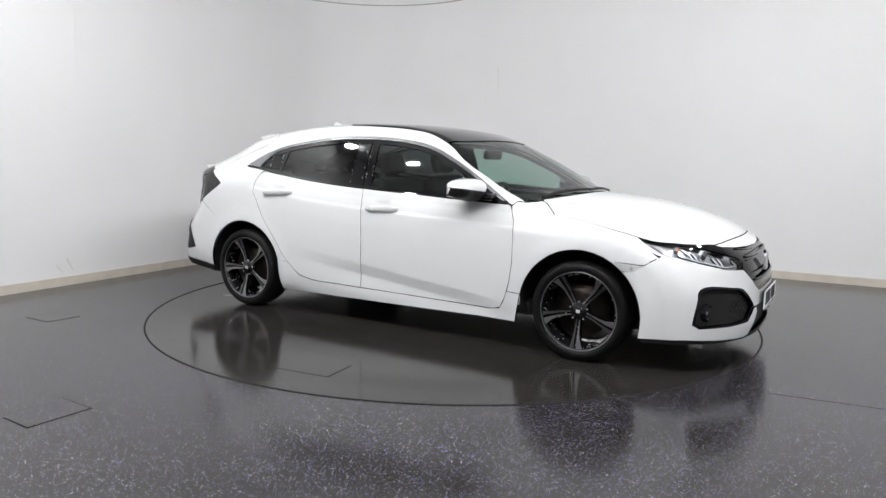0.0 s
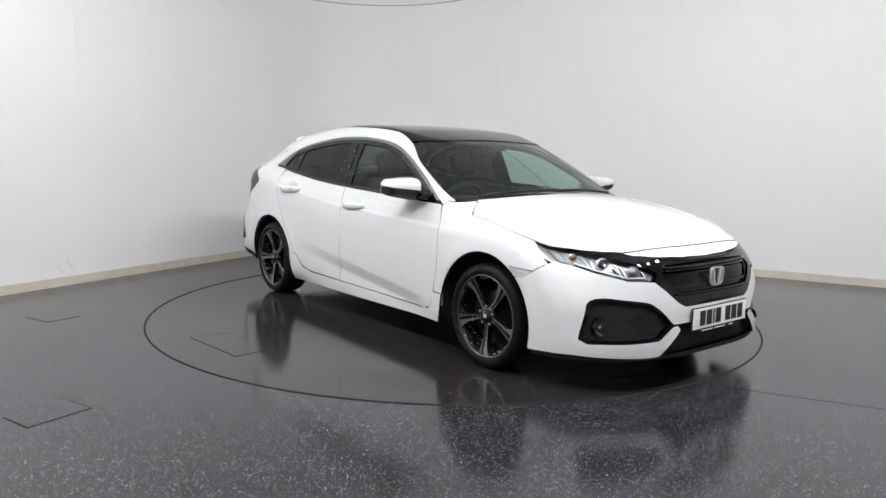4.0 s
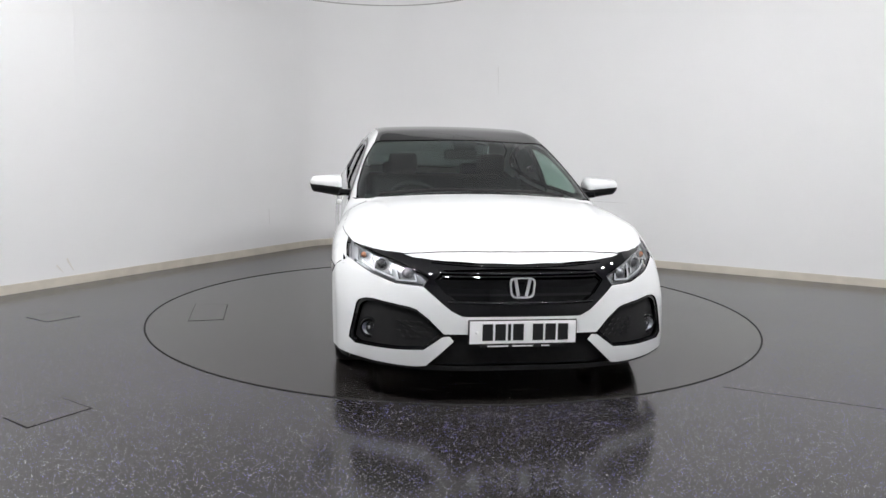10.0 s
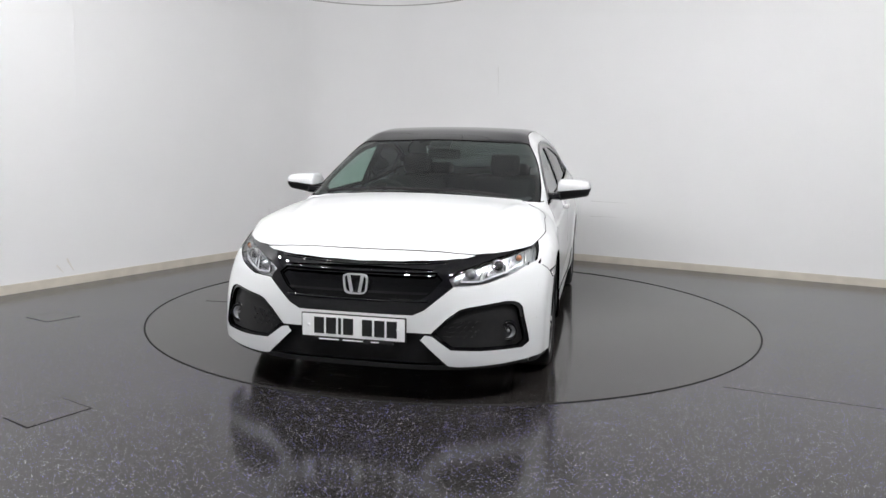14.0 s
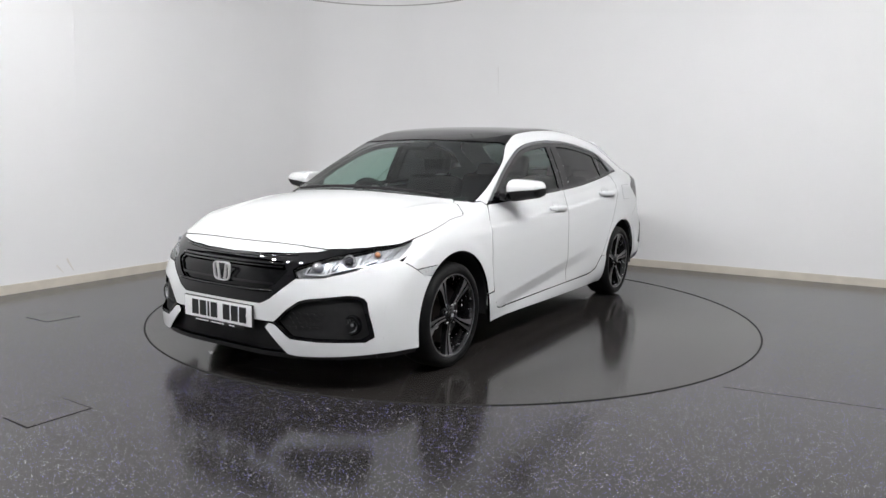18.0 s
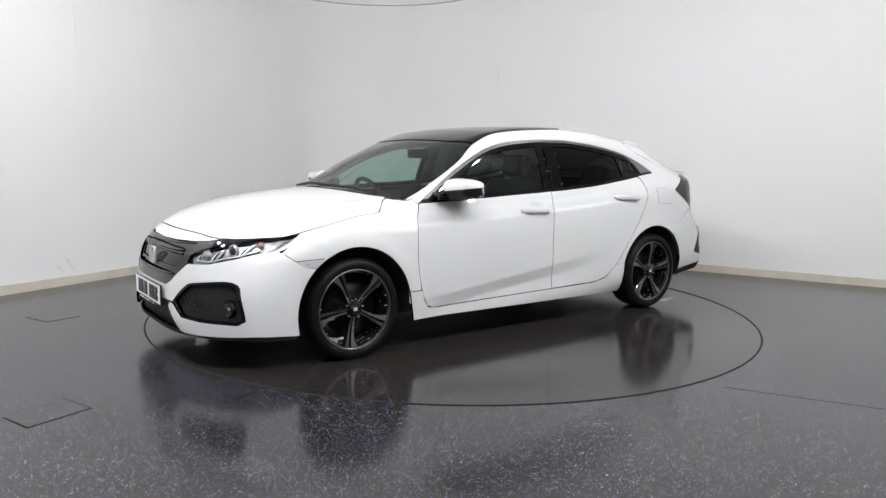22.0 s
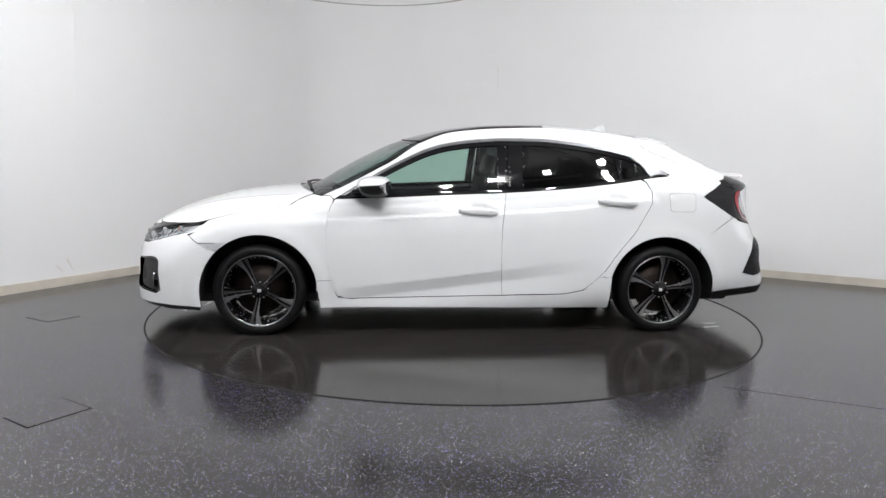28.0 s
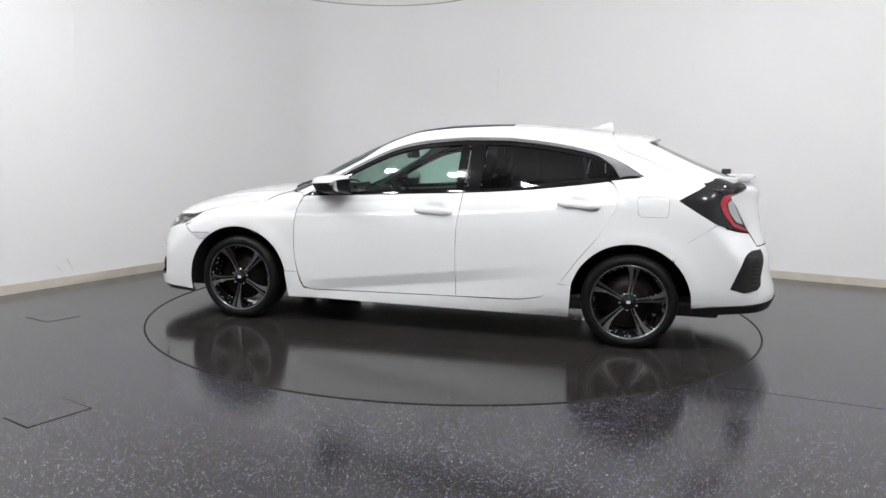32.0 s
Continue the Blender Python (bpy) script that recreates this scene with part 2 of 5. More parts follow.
def patch(outline, axis, sign=1, lift=0.0, depth=0.014, grid=0.04):
    """A closed outline laid on the body along an axis: points, normals, faces. depth: its edge turned inwards."""
    o = dense(list(outline))
    bm = bmesh.new()
    f = bm.faces.new([bm.verts.new((a, b, 0)) for a, b in o])
    lo, hi = np.min(o, 0), np.max(o, 0)
    grids = grid if isinstance(grid, tuple) else (grid, grid)
    for k, no in ((0, (1, 0, 0)), (1, (0, 1, 0))):
        for g in np.arange(math.ceil(lo[k] / grids[k]) * grids[k], hi[k], grids[k]):
            co = (g + 1e-5, 0, 0) if k == 0 else (0, g + 1e-5, 0)
            bmesh.ops.bisect_plane(bm, geom=bm.verts[:] + bm.edges[:] + bm.faces[:], dist=1e-7, plane_co=co, plane_no=no)
    bmesh.ops.triangulate(bm, faces=[f for f in bm.faces if len(f.verts) > 4])
    bm.verts.index_update()
    flat = np.array([v.co[:2] for v in bm.verts])
    faces = [[v.index for v in f.verts] for f in bm.faces]
    rim = [[v.index for v in e.verts] for e in bm.edges if e.is_boundary]
    bm.free()
    p = np.zeros((len(flat), 3))
    p[:, [i for i in range(3) if i != axis]] = flat
    p = drape(p, axis, sign)
    n = normals(p)
    q = p[faces[0]]
    if np.dot(np.cross(q[1] - q[0], q[2] - q[0]), n[faces[0][0]]) < 0:
        faces = [f[::-1] for f in faces]
    p = p + n * lift
    if depth:
        for a, b in rim:
            side = np.cross(p[b] - p[a], n[a])
            side = side / (np.linalg.norm(side) + 1e-9)
            k = len(p)
            p = np.concatenate([p, p[[a, b]], p[[b, a]] - n[[b, a]] * depth])
            n = np.concatenate([n, np.tile(side, (4, 1))])
            faces.append([k, k + 1, k + 2, k + 3])
    return p, n, faces


def mirrored(piece):
    p, n, faces = piece
    return p * [1, -1, 1], n * [1, -1, 1], [f[::-1] for f in faces]


def both(piece):
    return [piece, mirrored(piece)]


def panel(name, pieces, mat, parent, label=""):
    """One mesh from patches, with the body's own smooth normals."""
    p = np.concatenate([q[0] for q in pieces])
    n = np.concatenate([q[1] for q in pieces])
    faces, k = [], 0
    for q in pieces:
        faces += [[i + k for i in f] for f in q[2]]
        k += len(q[0])
    me = bpy.data.meshes.new(name)
    me.from_pydata([tuple(v) for v in p], [], faces)
    for f in me.polygons:
        f.use_smooth = True
    me.normals_split_custom_set_from_vertices([tuple(v) for v in n])
    me.materials.append(mat)
    ob = new(name, me)
    ob.parent = parent
    if label:
        ob["label"] = label
    return ob


def side_y(x, z):
    return float(drape([(x, 0, z)], 1, 1)[0, 1])


def top_z(x, y):
    return float(drape([(x, y, 0)], 2, 1)[0, 2])


def nose_x(y, z):
    return float(drape([(0, y, z)], 0, 1)[0, 0])


def tail_x(y, z):
    return float(drape([(0, y, z)], 0, -1)[0, 0])


def arc(cx, cz, r, a0, a1, n=24):
    return [(cx + r * math.cos(radians(a0 + (a1 - a0) * i / n)), cz + r * math.sin(radians(a0 + (a1 - a0) * i / n))) for i in range(n + 1)]


def along(c, a, b, n, off=0.0):
    return [(a + (b - a) * i / n, float(c(a + (b - a) * i / n)) + off) for i in range(n + 1)]


ARCH, HUB_Z = 0.372, 0.293
EDGE = curve((-1.24, 0.585), (-0.9, 0.585), (-0.5, 0.578), (0.05, 0.580), (0.30, 0.620), (0.47, 0.688), (0.656, 0.728), (0.80, 0.749), (0.95, 0.758))
DLO = curve((-1.40, 1.078), (-1.27, 1.158), (-1.10, 1.222), (-0.90, 1.264), (-0.70, 1.291), (-0.50, 1.306), (-0.30, 1.306), (-0.10, 1.294),
            (0.09, 1.270), (0.24, 1.231), (0.39, 1.166), (0.55, 1.084), (0.70, 0.995), (0.845, 0.905))
HOOD_SIDE = curve((1.155, 0.847), (1.20, 0.841), (1.285, 0.834), (1.37, 0.818), (1.505, 0.791), (1.575, 0.775), (1.66, 0.752))
HATCH_SIDE = curve((-1.771, 1.034), (-1.555, 1.124), (-1.38, 1.196), (-1.256, 1.246), (-1.215, 1.288))


def edge_line(a, b, n, off=0.0):
    """The side edge of screen and roof, seen from the side."""
    xs = np.linspace(a, b, n + 1)
    p = drape(np.stack([xs, EDGE(xs) + off, 0 * xs], -1), 2, 1)
    return [(float(q[0]), float(q[2])) for q in p]


# ---------------------------------------------------------------- the car
def build_body(car):
    # bonnet
    side = [(x, side_y(x, z) - 0.002) for x, z in along(HOOD_SIDE, 1.158, 1.655, 14)]
    half = [(1.15, 0.0), (1.135, 0.2), (1.10, 0.40), (1.045, 0.56), (1.012, 0.635), (1.018, 0.652), (1.05, 0.672), (1.11, 0.752), (1.140, 0.785)] + side + [(1.74, 0.785), (1.80, 0.752), (1.89, 0.69), (1.96, 0.625), (2.02, 0.54), (2.045, 0.46), (2.066, 0.31), (2.081, 0.13), (2.084, 0.0)]
    panel("bonnet", [patch(half + [(x, -y) for x, y in half[::-1][1:-1]], 2, grid=0.028)], PAINT, car)
    lip = [(2.090, 0.0), (2.087, 0.13), (2.072, 0.31), (2.051, 0.46), (2.025, 0.545), (2.06, 0.50), (2.10, 0.41), (2.118, 0.35), (2.145, 0.2), (2.155, 0.0)]
    # front bumper: the bar round the fog pockets, and its sides
    c = [(0, 0.440), (0.285, 0.440), (0.337, 0.465), (0.397, 0.515), (0.465, 0.573), (0.585, 0.578), (0.70, 0.612), (0.76, 0.640), (0.838, 0.676),
         (0.838, 0.210), (0.80, 0.207), (0.70, 0.200), (0.58, 0.196), (0.50, 0.196), (0.455, 0.202), (0.325, 0.325), (0.345, 0.348), (0.378, 0.343), (0.465, 0.279),
         (0.60, 0.270), (0.782, 0.268), (0.812, 0.292), (0.806, 0.330), (0.776, 0.466), (0.762, 0.484), (0.738, 0.496), (0.700, 0.500), (0.530, 0.478), (0.497, 0.468), (0.440, 0.425), (0.372, 0.357), (0.27, 0.358), (0, 0.358)]
    front = patch(c, 0)
    zs = np.linspace(0.676, 0.210, 22)
    cut = [(nose_x(0.838, z), float(z)) for z in zs]
    bs = cut + [(1.712, 0.198)] + arc(AXLE, HUB_Z, ARCH, -12, 46) + [(1.668, 0.567), (1.722, 0.603), (1.80, 0.656)]
    sidep = patch(bs, 1)
    panel("front_bumper", both(front) + both(sidep) + both(patch(lip, 2)), PAINT, car)
    # dark backing of all front openings
    core = [(0, 0.70), (0.40, 0.70), (0.70, 0.70), (0.80, 0.66), (0.80, 0.20), (0.45, 0.15), (0, 0.15)]
    panel("bumper_insert", both(patch(core, 0, lift=-0.045, depth=0)), MATT_BLACK, car, "black plastic grille backing")
    sp = [(0, 0.200), (0.44, 0.198), (0.50, 0.193), (0.58, 0.193), (0.70, 0.196), (0.82, 0.204), (0.82, 0.180), (0.70, 0.174), (0.45, 0.172), (0, 0.176)]
    cs = [(nose_x(0.82, z), float(z)) for z in np.linspace(0.204, 0.180, 5)]
    panel("front_splitter", both(patch(sp, 0, lift=-0.020, depth=0.03)) + both(patch(cs + [(1.725, 0.172), (1.718, 0.194)], 1, lift=-0.012, depth=0.03)), MATT_BLACK, car, "black plastic front splitter")
    # grille surround, gloss black, running out over the headlamps
    g = [(0, 0.677), (0.13, 0.678), (0.31, 0.675), (0.40, 0.687), (0.537, 0.709), (0.684, 0.727), (0.76, 0.742), (0.808, 0.758), (0.79, 0.742), (0.70, 0.712), (0.60, 0.685),
         (0.47, 0.640), (0.437, 0.617), (0.462, 0.577), (0.395, 0.517), (0.335, 0.467), (0.285, 0.443), (0, 0.443),
         (0, 0.498), (0.30, 0.502), (0.365, 0.545), (0.415, 0.605), (0.365, 0.650), (0.13, 0.658), (0, 0.659)]
    panel("grille_surround", both(patch(g, 0, lift=-0.002, grid=0.03)), GLOSS_BLACK, car, "gloss black grille surround")
    # fenders
    f = along(HOOD_SIDE, 1.66, 1.155, 14) + [(1.135, min(0.858, top_z(1.135, 0.79))), (1.108, top_z(1.108, 0.755) - 0.001), (1.048, top_z(1.048, 0.690) - 0.001), (1.008, top_z(1.008, 0.700) - 0.002), (0.955, top_z(0.955, 0.757) - 0.002), (0.90, 0.912), (0.876, 0.888), (0.910, 0.80), (0.921, 0.70), (0.921, 0.541), (0.907, 0.431), (0.895, 0.372)]
    f += arc(AXLE, HUB_Z, ARCH, 168, 46, 30) + [(1.562, 0.615), (1.722, 0.608), (1.80, 0.662), (1.75, 0.692), (1.70, 0.722)]
    shoulder = [(0.93, 0.775), (0.955, 0.762), (0.992, 0.712), (1.014, 0.658), (1.047, 0.676), (1.107, 0.756), (1.137, 0.788), (1.12, 0.812), (1.0, 0.80), (0.94, 0.79)]
    for k, nm in ((0, "front_wing"), (1, "front_wing")):
        pc = [patch(f, 1), patch(shoulder, 2, lift=-0.003, grid=0.03)]
        panel(nm, [mirrored(q) if k else q for q in pc], PAINT, car)
    # sills
    s = [(0.984, 0.366), (0.893, 0.366), (0.872, 0.30), (0.845, 0.256), (0.76, 0.243), (-0.246, 0.261), (-0.66, 0.270), (-0.80, 0.296), (-0.905, 0.388), (-0.990, 0.388), (-0.978, 0.175), (0.955, 0.190)]
    fd = [(0.869, 0.885), (0.9068, 0.80), (0.9175, 0.70), (0.9175, 0.541), (0.9035, 0.431), (0.880, 0.34), (0.848, 0.268), (0.80, 0.251), (0.76, 0.248), (0.0, 0.261), (-0.240, 0.266),
          (-0.232, 0.45), (-0.229, 0.60), (-0.233, 0.732), (-0.252, 0.88), (-0.262, 0.946)] + along(BELT, -0.262, 0.85, 10, -0.008)[1:]
    rd = [(-0.2442, 0.266), (-0.2362, 0.45), (-0.2332, 0.60), (-0.2372, 0.732), (-0.2562, 0.88), (-0.2662, 0.946)] + along(BELT, -0.28, -1.19, 10, -0.008) + [(-1.222, 1.028), (-1.2545, 0.965), (-1.2505, 0.89),
          (-1.145, 0.70), (-1.02, 0.546), (-0.9415, 0.43), (-0.862, 0.345), (-0.80, 0.303), (-0.70, 0.279), (-0.60, 0.275)]
    # roof frame, pillars and rear wing in one pressing
    w = edge_line(0.945, -1.205, 40) + along(HATCH_SIDE, -1.215, -1.771, 16) + [(-1.728, 1.006), (-1.668, 0.972), (-1.612, 0.939), (-1.66, 0.908), (-1.716, 0.875), (-1.79, 0.832), (-1.838, 0.804),
         (-1.83, 0.792), (-1.70, 0.702), (-1.612, 0.628), (-1.60, 0.575)] + arc(-AXLE, HUB_Z, ARCH, 132, 14, 30)
    w += [(-0.911, 0.394), (-0.945, 0.43), (-1.0235, 0.546), (-1.1485, 0.70), (-1.254, 0.89), (-1.258, 0.965), (-1.228, 1.032), (-1.200, 1.050), (-1.30, 1.068), (-1.405, 1.078)]
    w += along(DLO, -1.40, 0.845, 44, 0.004) + [(0.872, 0.893), (0.90, 0.916)]
    jamb = [(0.985, 0.30), (0.972, 0.75), (0.93, 0.875), (0.82, 0.87)] + along(BELT, 0.80, -1.18, 12, -0.03) + [(-1.262, 1.0), (-1.295, 0.90), (-1.25, 0.80), (-1.12, 0.672), (-1.0, 0.52), (-0.93, 0.42), (-0.93, 0.27), (0.93, 0.26)]
    for k in (0, 1):
        flip = (lambda q: mirrored(q)) if k else (lambda q: q)
        panel("door_jamb", [flip(patch(jamb, 1, lift=-0.012, depth=0))], PAINT, car)
        panel("sill", [flip(patch(s, 1, lift=0.004))], PAINT, car)
        d1 = panel("front_door", [flip(patch(fd, 1, grid=(0.03, 0.0125)))], PAINT, car)
        d2 = panel("rear_door", [flip(patch(rd, 1, grid=(0.03, 0.0125)))], PAINT, car)
        panel("door_lining", [flip(patch(fd, 1, lift=-0.05, depth=0)), flip(patch(rd, 1, lift=-0.05, depth=0))], TRIM, car, "dark plastic door lining")
        panel("body_side", [flip(patch(w, 1))], PAINT, car)
        for d, (x0, x1, zc) in ((d1, (-0.205, 0.055, 0.822)), (d2, (-1.150, -0.885, 0.893))):
            handle(d, x0, x1, zc, -1 if k else 1)
    fl = [(-1.372, 0.940), (-1.385, 0.955), (-1.545, 0.955), (-1.558, 0.942), (-1.556, 0.852), (-1.540, 0.836), (-1.400, 0.836), (-1.382, 0.850)]
    flap = panel("fuel_flap", [patch(fl, 1, lift=0.0022, depth=0.004, grid=0.03)], PAINT, car, "white fuel flap")
    big = [(-1.465 + (x + 1.465) * 1.035, 0.8955 + (z - 0.8955) * 1.045) for x, z in fl]
    panel("flap_gap", [patch(big, 1, lift=0.0012, depth=0, grid=0.03)], SHADOW_GAP, flap, "thin grey gap")
    # fixed roof, glass roof, tailgate
    y0 = lambda a, b, n: [(float(x), float(EDGE(x)) - 0.004) for x in np.linspace(a, b, n + 1)]
    r = [(-0.555, 0)] + y0(-0.555, -1.2, 12) + [(-1.2, 0)]
    panel("roof", both(patch(r, 2)), PAINT, car)
    gr = [(0.395, 0.0), (0.385, 0.25), (0.35, 0.45), (0.305, 0.590)] + y0(0.295, -0.545, 16) + [(-0.545, 0)]
    panel("glass_roof", both(patch(gr, 2)), GLOSS_BLACK, car, "black panoramic glass roof")
    hl = [(-1.206, 0), (-1.206, float(EDGE(-1.2)) - 0.006)] + [(x, side_y(x, z) - 0.0015) for x, z in along(HATCH_SIDE, -1.215, -1.77, 14)] + [(-1.873, 0.712), (-1.95, 0.62), (-2.0, 0.555), (-2.07, 0.38), (-2.115, 0.0),
          (-2.055, 0), (-2.025, 0.45), (-1.955, 0.59), (-1.70, 0.61), (-1.45, 0.57), (-1.395, 0.41), (-1.395, 0)]
    tg = patch(hl, 2)
    hr = [(0, 1.045), (0.45, 1.052), (0.553, 1.058), (0.788, 0.968), (0.747, 0.898), (0.704, 0.79), (0.680, 0.742), (0.66, 0.664), (0, 0.664)]
    hatch = panel("tailgate", both(tg) + both(patch(hr, 0, -1)), PAINT, car)
    rg = [(-1.40, 0), (-1.40, 0.40), (-1.45, 0.56), (-1.70, 0.60), (-1.95, 0.585), (-2.02, 0.45), (-2.05, 0)]
    panel("rear_window", both(patch(rg, 2, lift=-0.003, depth=0.006)), REAR_GLASS, hatch, "dark rear window")
    # added white sheet behind the rear bumper seam, to lighten the shade in it
    seam_strip = [(-1.60, 0.592), (-1.60, 0.66), (-1.70, 0.735), (-1.83, 0.825), (-1.90, 0.80), (-1.90, 0.745), (-1.70, 0.655), (-1.625, 0.592)]
    for q in both(patch(seam_strip, 1, lift=-0.010, depth=0)):
        panel("seam_backing", [q], PAINT, car)
    # rear bumper
    cut = [(tail_x(0.80, z), float(z)) for z in np.linspace(0.762, 0.322, 18)]
    rb = [(-1.6035, 0.6235), (-1.6985, 0.6985), (-1.8305, 0.7885), (-1.842, 0.7955), (-1.895, 0.772)] + cut + [(-1.735, 0.283)] + arc(-AXLE, HUB_Z, ARCH, 182, 134)
    rf = [(0, 0.657), (0.664, 0.658), (0.690, 0.739), (0.774, 0.754), (0.80, 0.762), (0.80, 0.322), (0, 0.332)]
    panel("rear_bumper", both(patch(rb, 1)) + both(patch(rf, 0, -1)), PAINT, car)
    cut = [(tail_x(0.80, z), float(z)) for z in np.linspace(0.317, 0.265, 5)]
    panel("rear_diffuser", both(patch([(-1.733, 0.279)] + cut + [(-1.735, 0.228)], 1, lift=0.004)) + both(patch([(0, 0.327), (0.80, 0.317), (0.80, 0.265), (0, 0.26)], 0, -1, lift=0.004)), MATT_BLACK, car, "black plastic diffuser")


def handle(door, x0, x1, zc, s):
    """A pull handle over a shallow cup."""
    bm = bmesh.new()
    n = 14
    rings = []
    for i in range(n + 1):
        u = i / n
        x = x0 + (x1 - x0) * u
        z = zc + 0.010 * (u - 0.5)
        y = side_y(x, z)
        out = 0.030 * min(1, 4 * u * (1 - u) * 1.4) ** 0.5
        hgt = 0.021 * (0.55 + 0.45 * min(1, 6 * u * (1 - u)))
        ring = []
        for j in range(8):
            a = 2 * math.pi * j / 8
            ring.append(bm.verts.new((x, s * (y + out + 0.010 * math.cos(a)), z + hgt * math.sin(a))))
        rings.append(ring)
    for a, b in zip(rings, rings[1:]):
        for j in range(8):
            bm.faces.new((a[j], a[(j + 1) % 8], b[(j + 1) % 8], b[j]))
    bm.faces.new(rings[0])
    bm.faces.new(rings[-1][::-1])
    bmesh.ops.recalc_face_normals(bm, faces=bm.faces)
    part("handle", bm, PAINT, door, smooth=True)
    if x0 > -0.5:
        bm = bmesh.new()
        x = x0 + 0.055
        lathe(bm, [(0.005, 0.0), (0.0045, 0.003), (0.001, 0.0035)], 12)
        bmesh.ops.transform(bm, matrix=Matrix.Translation((x, s * (side_y(x, zc) + 0.036), zc)) @ pose(0, 0, 0, 0, 0, 0 if s > 0 else 180), verts=bm.verts)
        part("lock_button", bm, MATT_BLACK, door, "small black lock button", smooth=True)


def build_glazing(car):
    ws = [(0.405, 0.0), (0.395, 0.25), (0.36, 0.45), (0.315, 0.592)] + [(float(x), float(EDGE(x)) - 0.006) for x in np.linspace(0.33, 0.94, 16)] + [(0.985, 0.70), (1.015, 0.645), (1.06, 0.56), (1.115, 0.40), (1.15, 0.2), (1.165, 0.0)]
    panel("windscreen", both(patch(ws, 2, lift=-0.004, depth=0.006)), WINDSCREEN, car, "clear tinted windscreen")
    cowl = [(1.175, 0.0), (1.16, 0.2), (1.125, 0.40), (1.07, 0.565), (1.0, 0.668), (0.945, 0.712), (0.93, 0.69), (0.985, 0.62), (1.04, 0.48), (1.085, 0.25), (1.095, 0.0)]
    panel("cowl", both(patch(cowl, 2, lift=-0.010, depth=0.02)), MATT_BLACK, car, "black scuttle panel")
    for k in (0, 1):
        flip = (lambda q: mirrored(q)) if k else (lambda q: q)
        top = along(DLO, -1.385, 0.83, 44, 0.001)
        inner = along(DLO, 0.80, -1.33, 44, -0.016)
        panel("window_trim", [flip(patch(top + inner, 1, lift=0.004, depth=0.01))], SATIN, car, "satin chrome strip over the side windows")
        top = along(DLO, -1.31, 0.80, 44, -0.017)
        inner = along(DLO, 0.74, -1.24, 44, -0.045)
        panel("window_frame", [flip(patch(top + inner, 1, lift=0.001, depth=0.02))], GLOSS_BLACK, car, "black window frame")
        belt = along(BELT, -1.385, 0.85, 30, -0.006)
        upper = along(BELT, 0.83, -1.33, 30, 0.014)
        panel("belt_strip", [flip(patch(belt + upper, 1, lift=0.005, depth=0.012))], GLOSS_BLACK, car)
        for x0, x1, up in ((-0.205, -0.268, 0.002), (-0.273, -0.375, 0.0035)):
            bp = [(x0, float(BELT(x0)) + 0.015), (x1, float(BELT(x1)) + 0.015), (x1 - 0.015, float(DLO(x1 - 0.015)) - 0.046), (x0 - 0.018, float(DLO(x0 - 0.018)) - 0.046)]
            panel("pillar_cover", [flip(patch(bp, 1, lift=up, depth=0.01))], PILLAR, car, "gloss black door pillar cover")
        fg = along(DLO, 0.60, -0.222, 20, -0.046) + [(-0.203, float(BELT(-0.203)) + 0.015)] + along(BELT, -0.15, 0.60, 10, 0.015)
        panel("front_side_window", [flip(patch(fg, 1, lift=-0.006, depth=0))], SIDE_GLASS, car, "clear side window")
        sail = [(0.60, float(DLO(0.60)) - 0.046), (0.60, float(BELT(0.60)) + 0.015), (0.80, float(BELT(0.80)) + 0.015), (0.785, 0.925)]
        panel("mirror_sail", [flip(patch(sail, 1, lift=-0.002, depth=0.01))], MATT_BLACK, car)
        rg = along(DLO, -0.386, -1.02, 16, -0.046) + [(-1.045, float(BELT(-1.045)) + 0.015)] + along(BELT, -1.0, -0.376, 10, 0.015)
        panel("rear_side_window", [flip(patch(rg, 1, lift=-0.006, depth=0))], DARK_GLASS, car, "dark privacy side window")
        bar = [(-1.02, float(DLO(-1.02)) - 0.046), (-1.045, float(BELT(-1.045)) + 0.015), (-1.068, float(BELT(-1.068)) + 0.015), (-1.045, float(DLO(-1.045)) - 0.046)]
        panel("window_divider", [flip(patch(bar, 1, lift=0.0, depth=0.01))], GLOSS_BLACK, car)
        qg = along(DLO, -1.045, -1.25, 8, -0.046) + along(BELT, -1.29, -1.068, 5, 0.015)
        panel("quarter_window", [flip(patch(qg, 1, lift=-0.004, depth=0))], DARK_GLASS, car, "dark quarter window")
        panel("window_corner", [flip(patch(along(DLO, -1.13, -1.385, 8, -0.003) + [(-1.285, float(BELT(-1.285)) + 0.008), (-1.262, 1.064), (-1.208, 1.140), (-1.13, float(DLO(-1.13)) - 0.018)], 1, lift=0.0065, depth=0.01))], SATIN, car, "satin silver window corner")


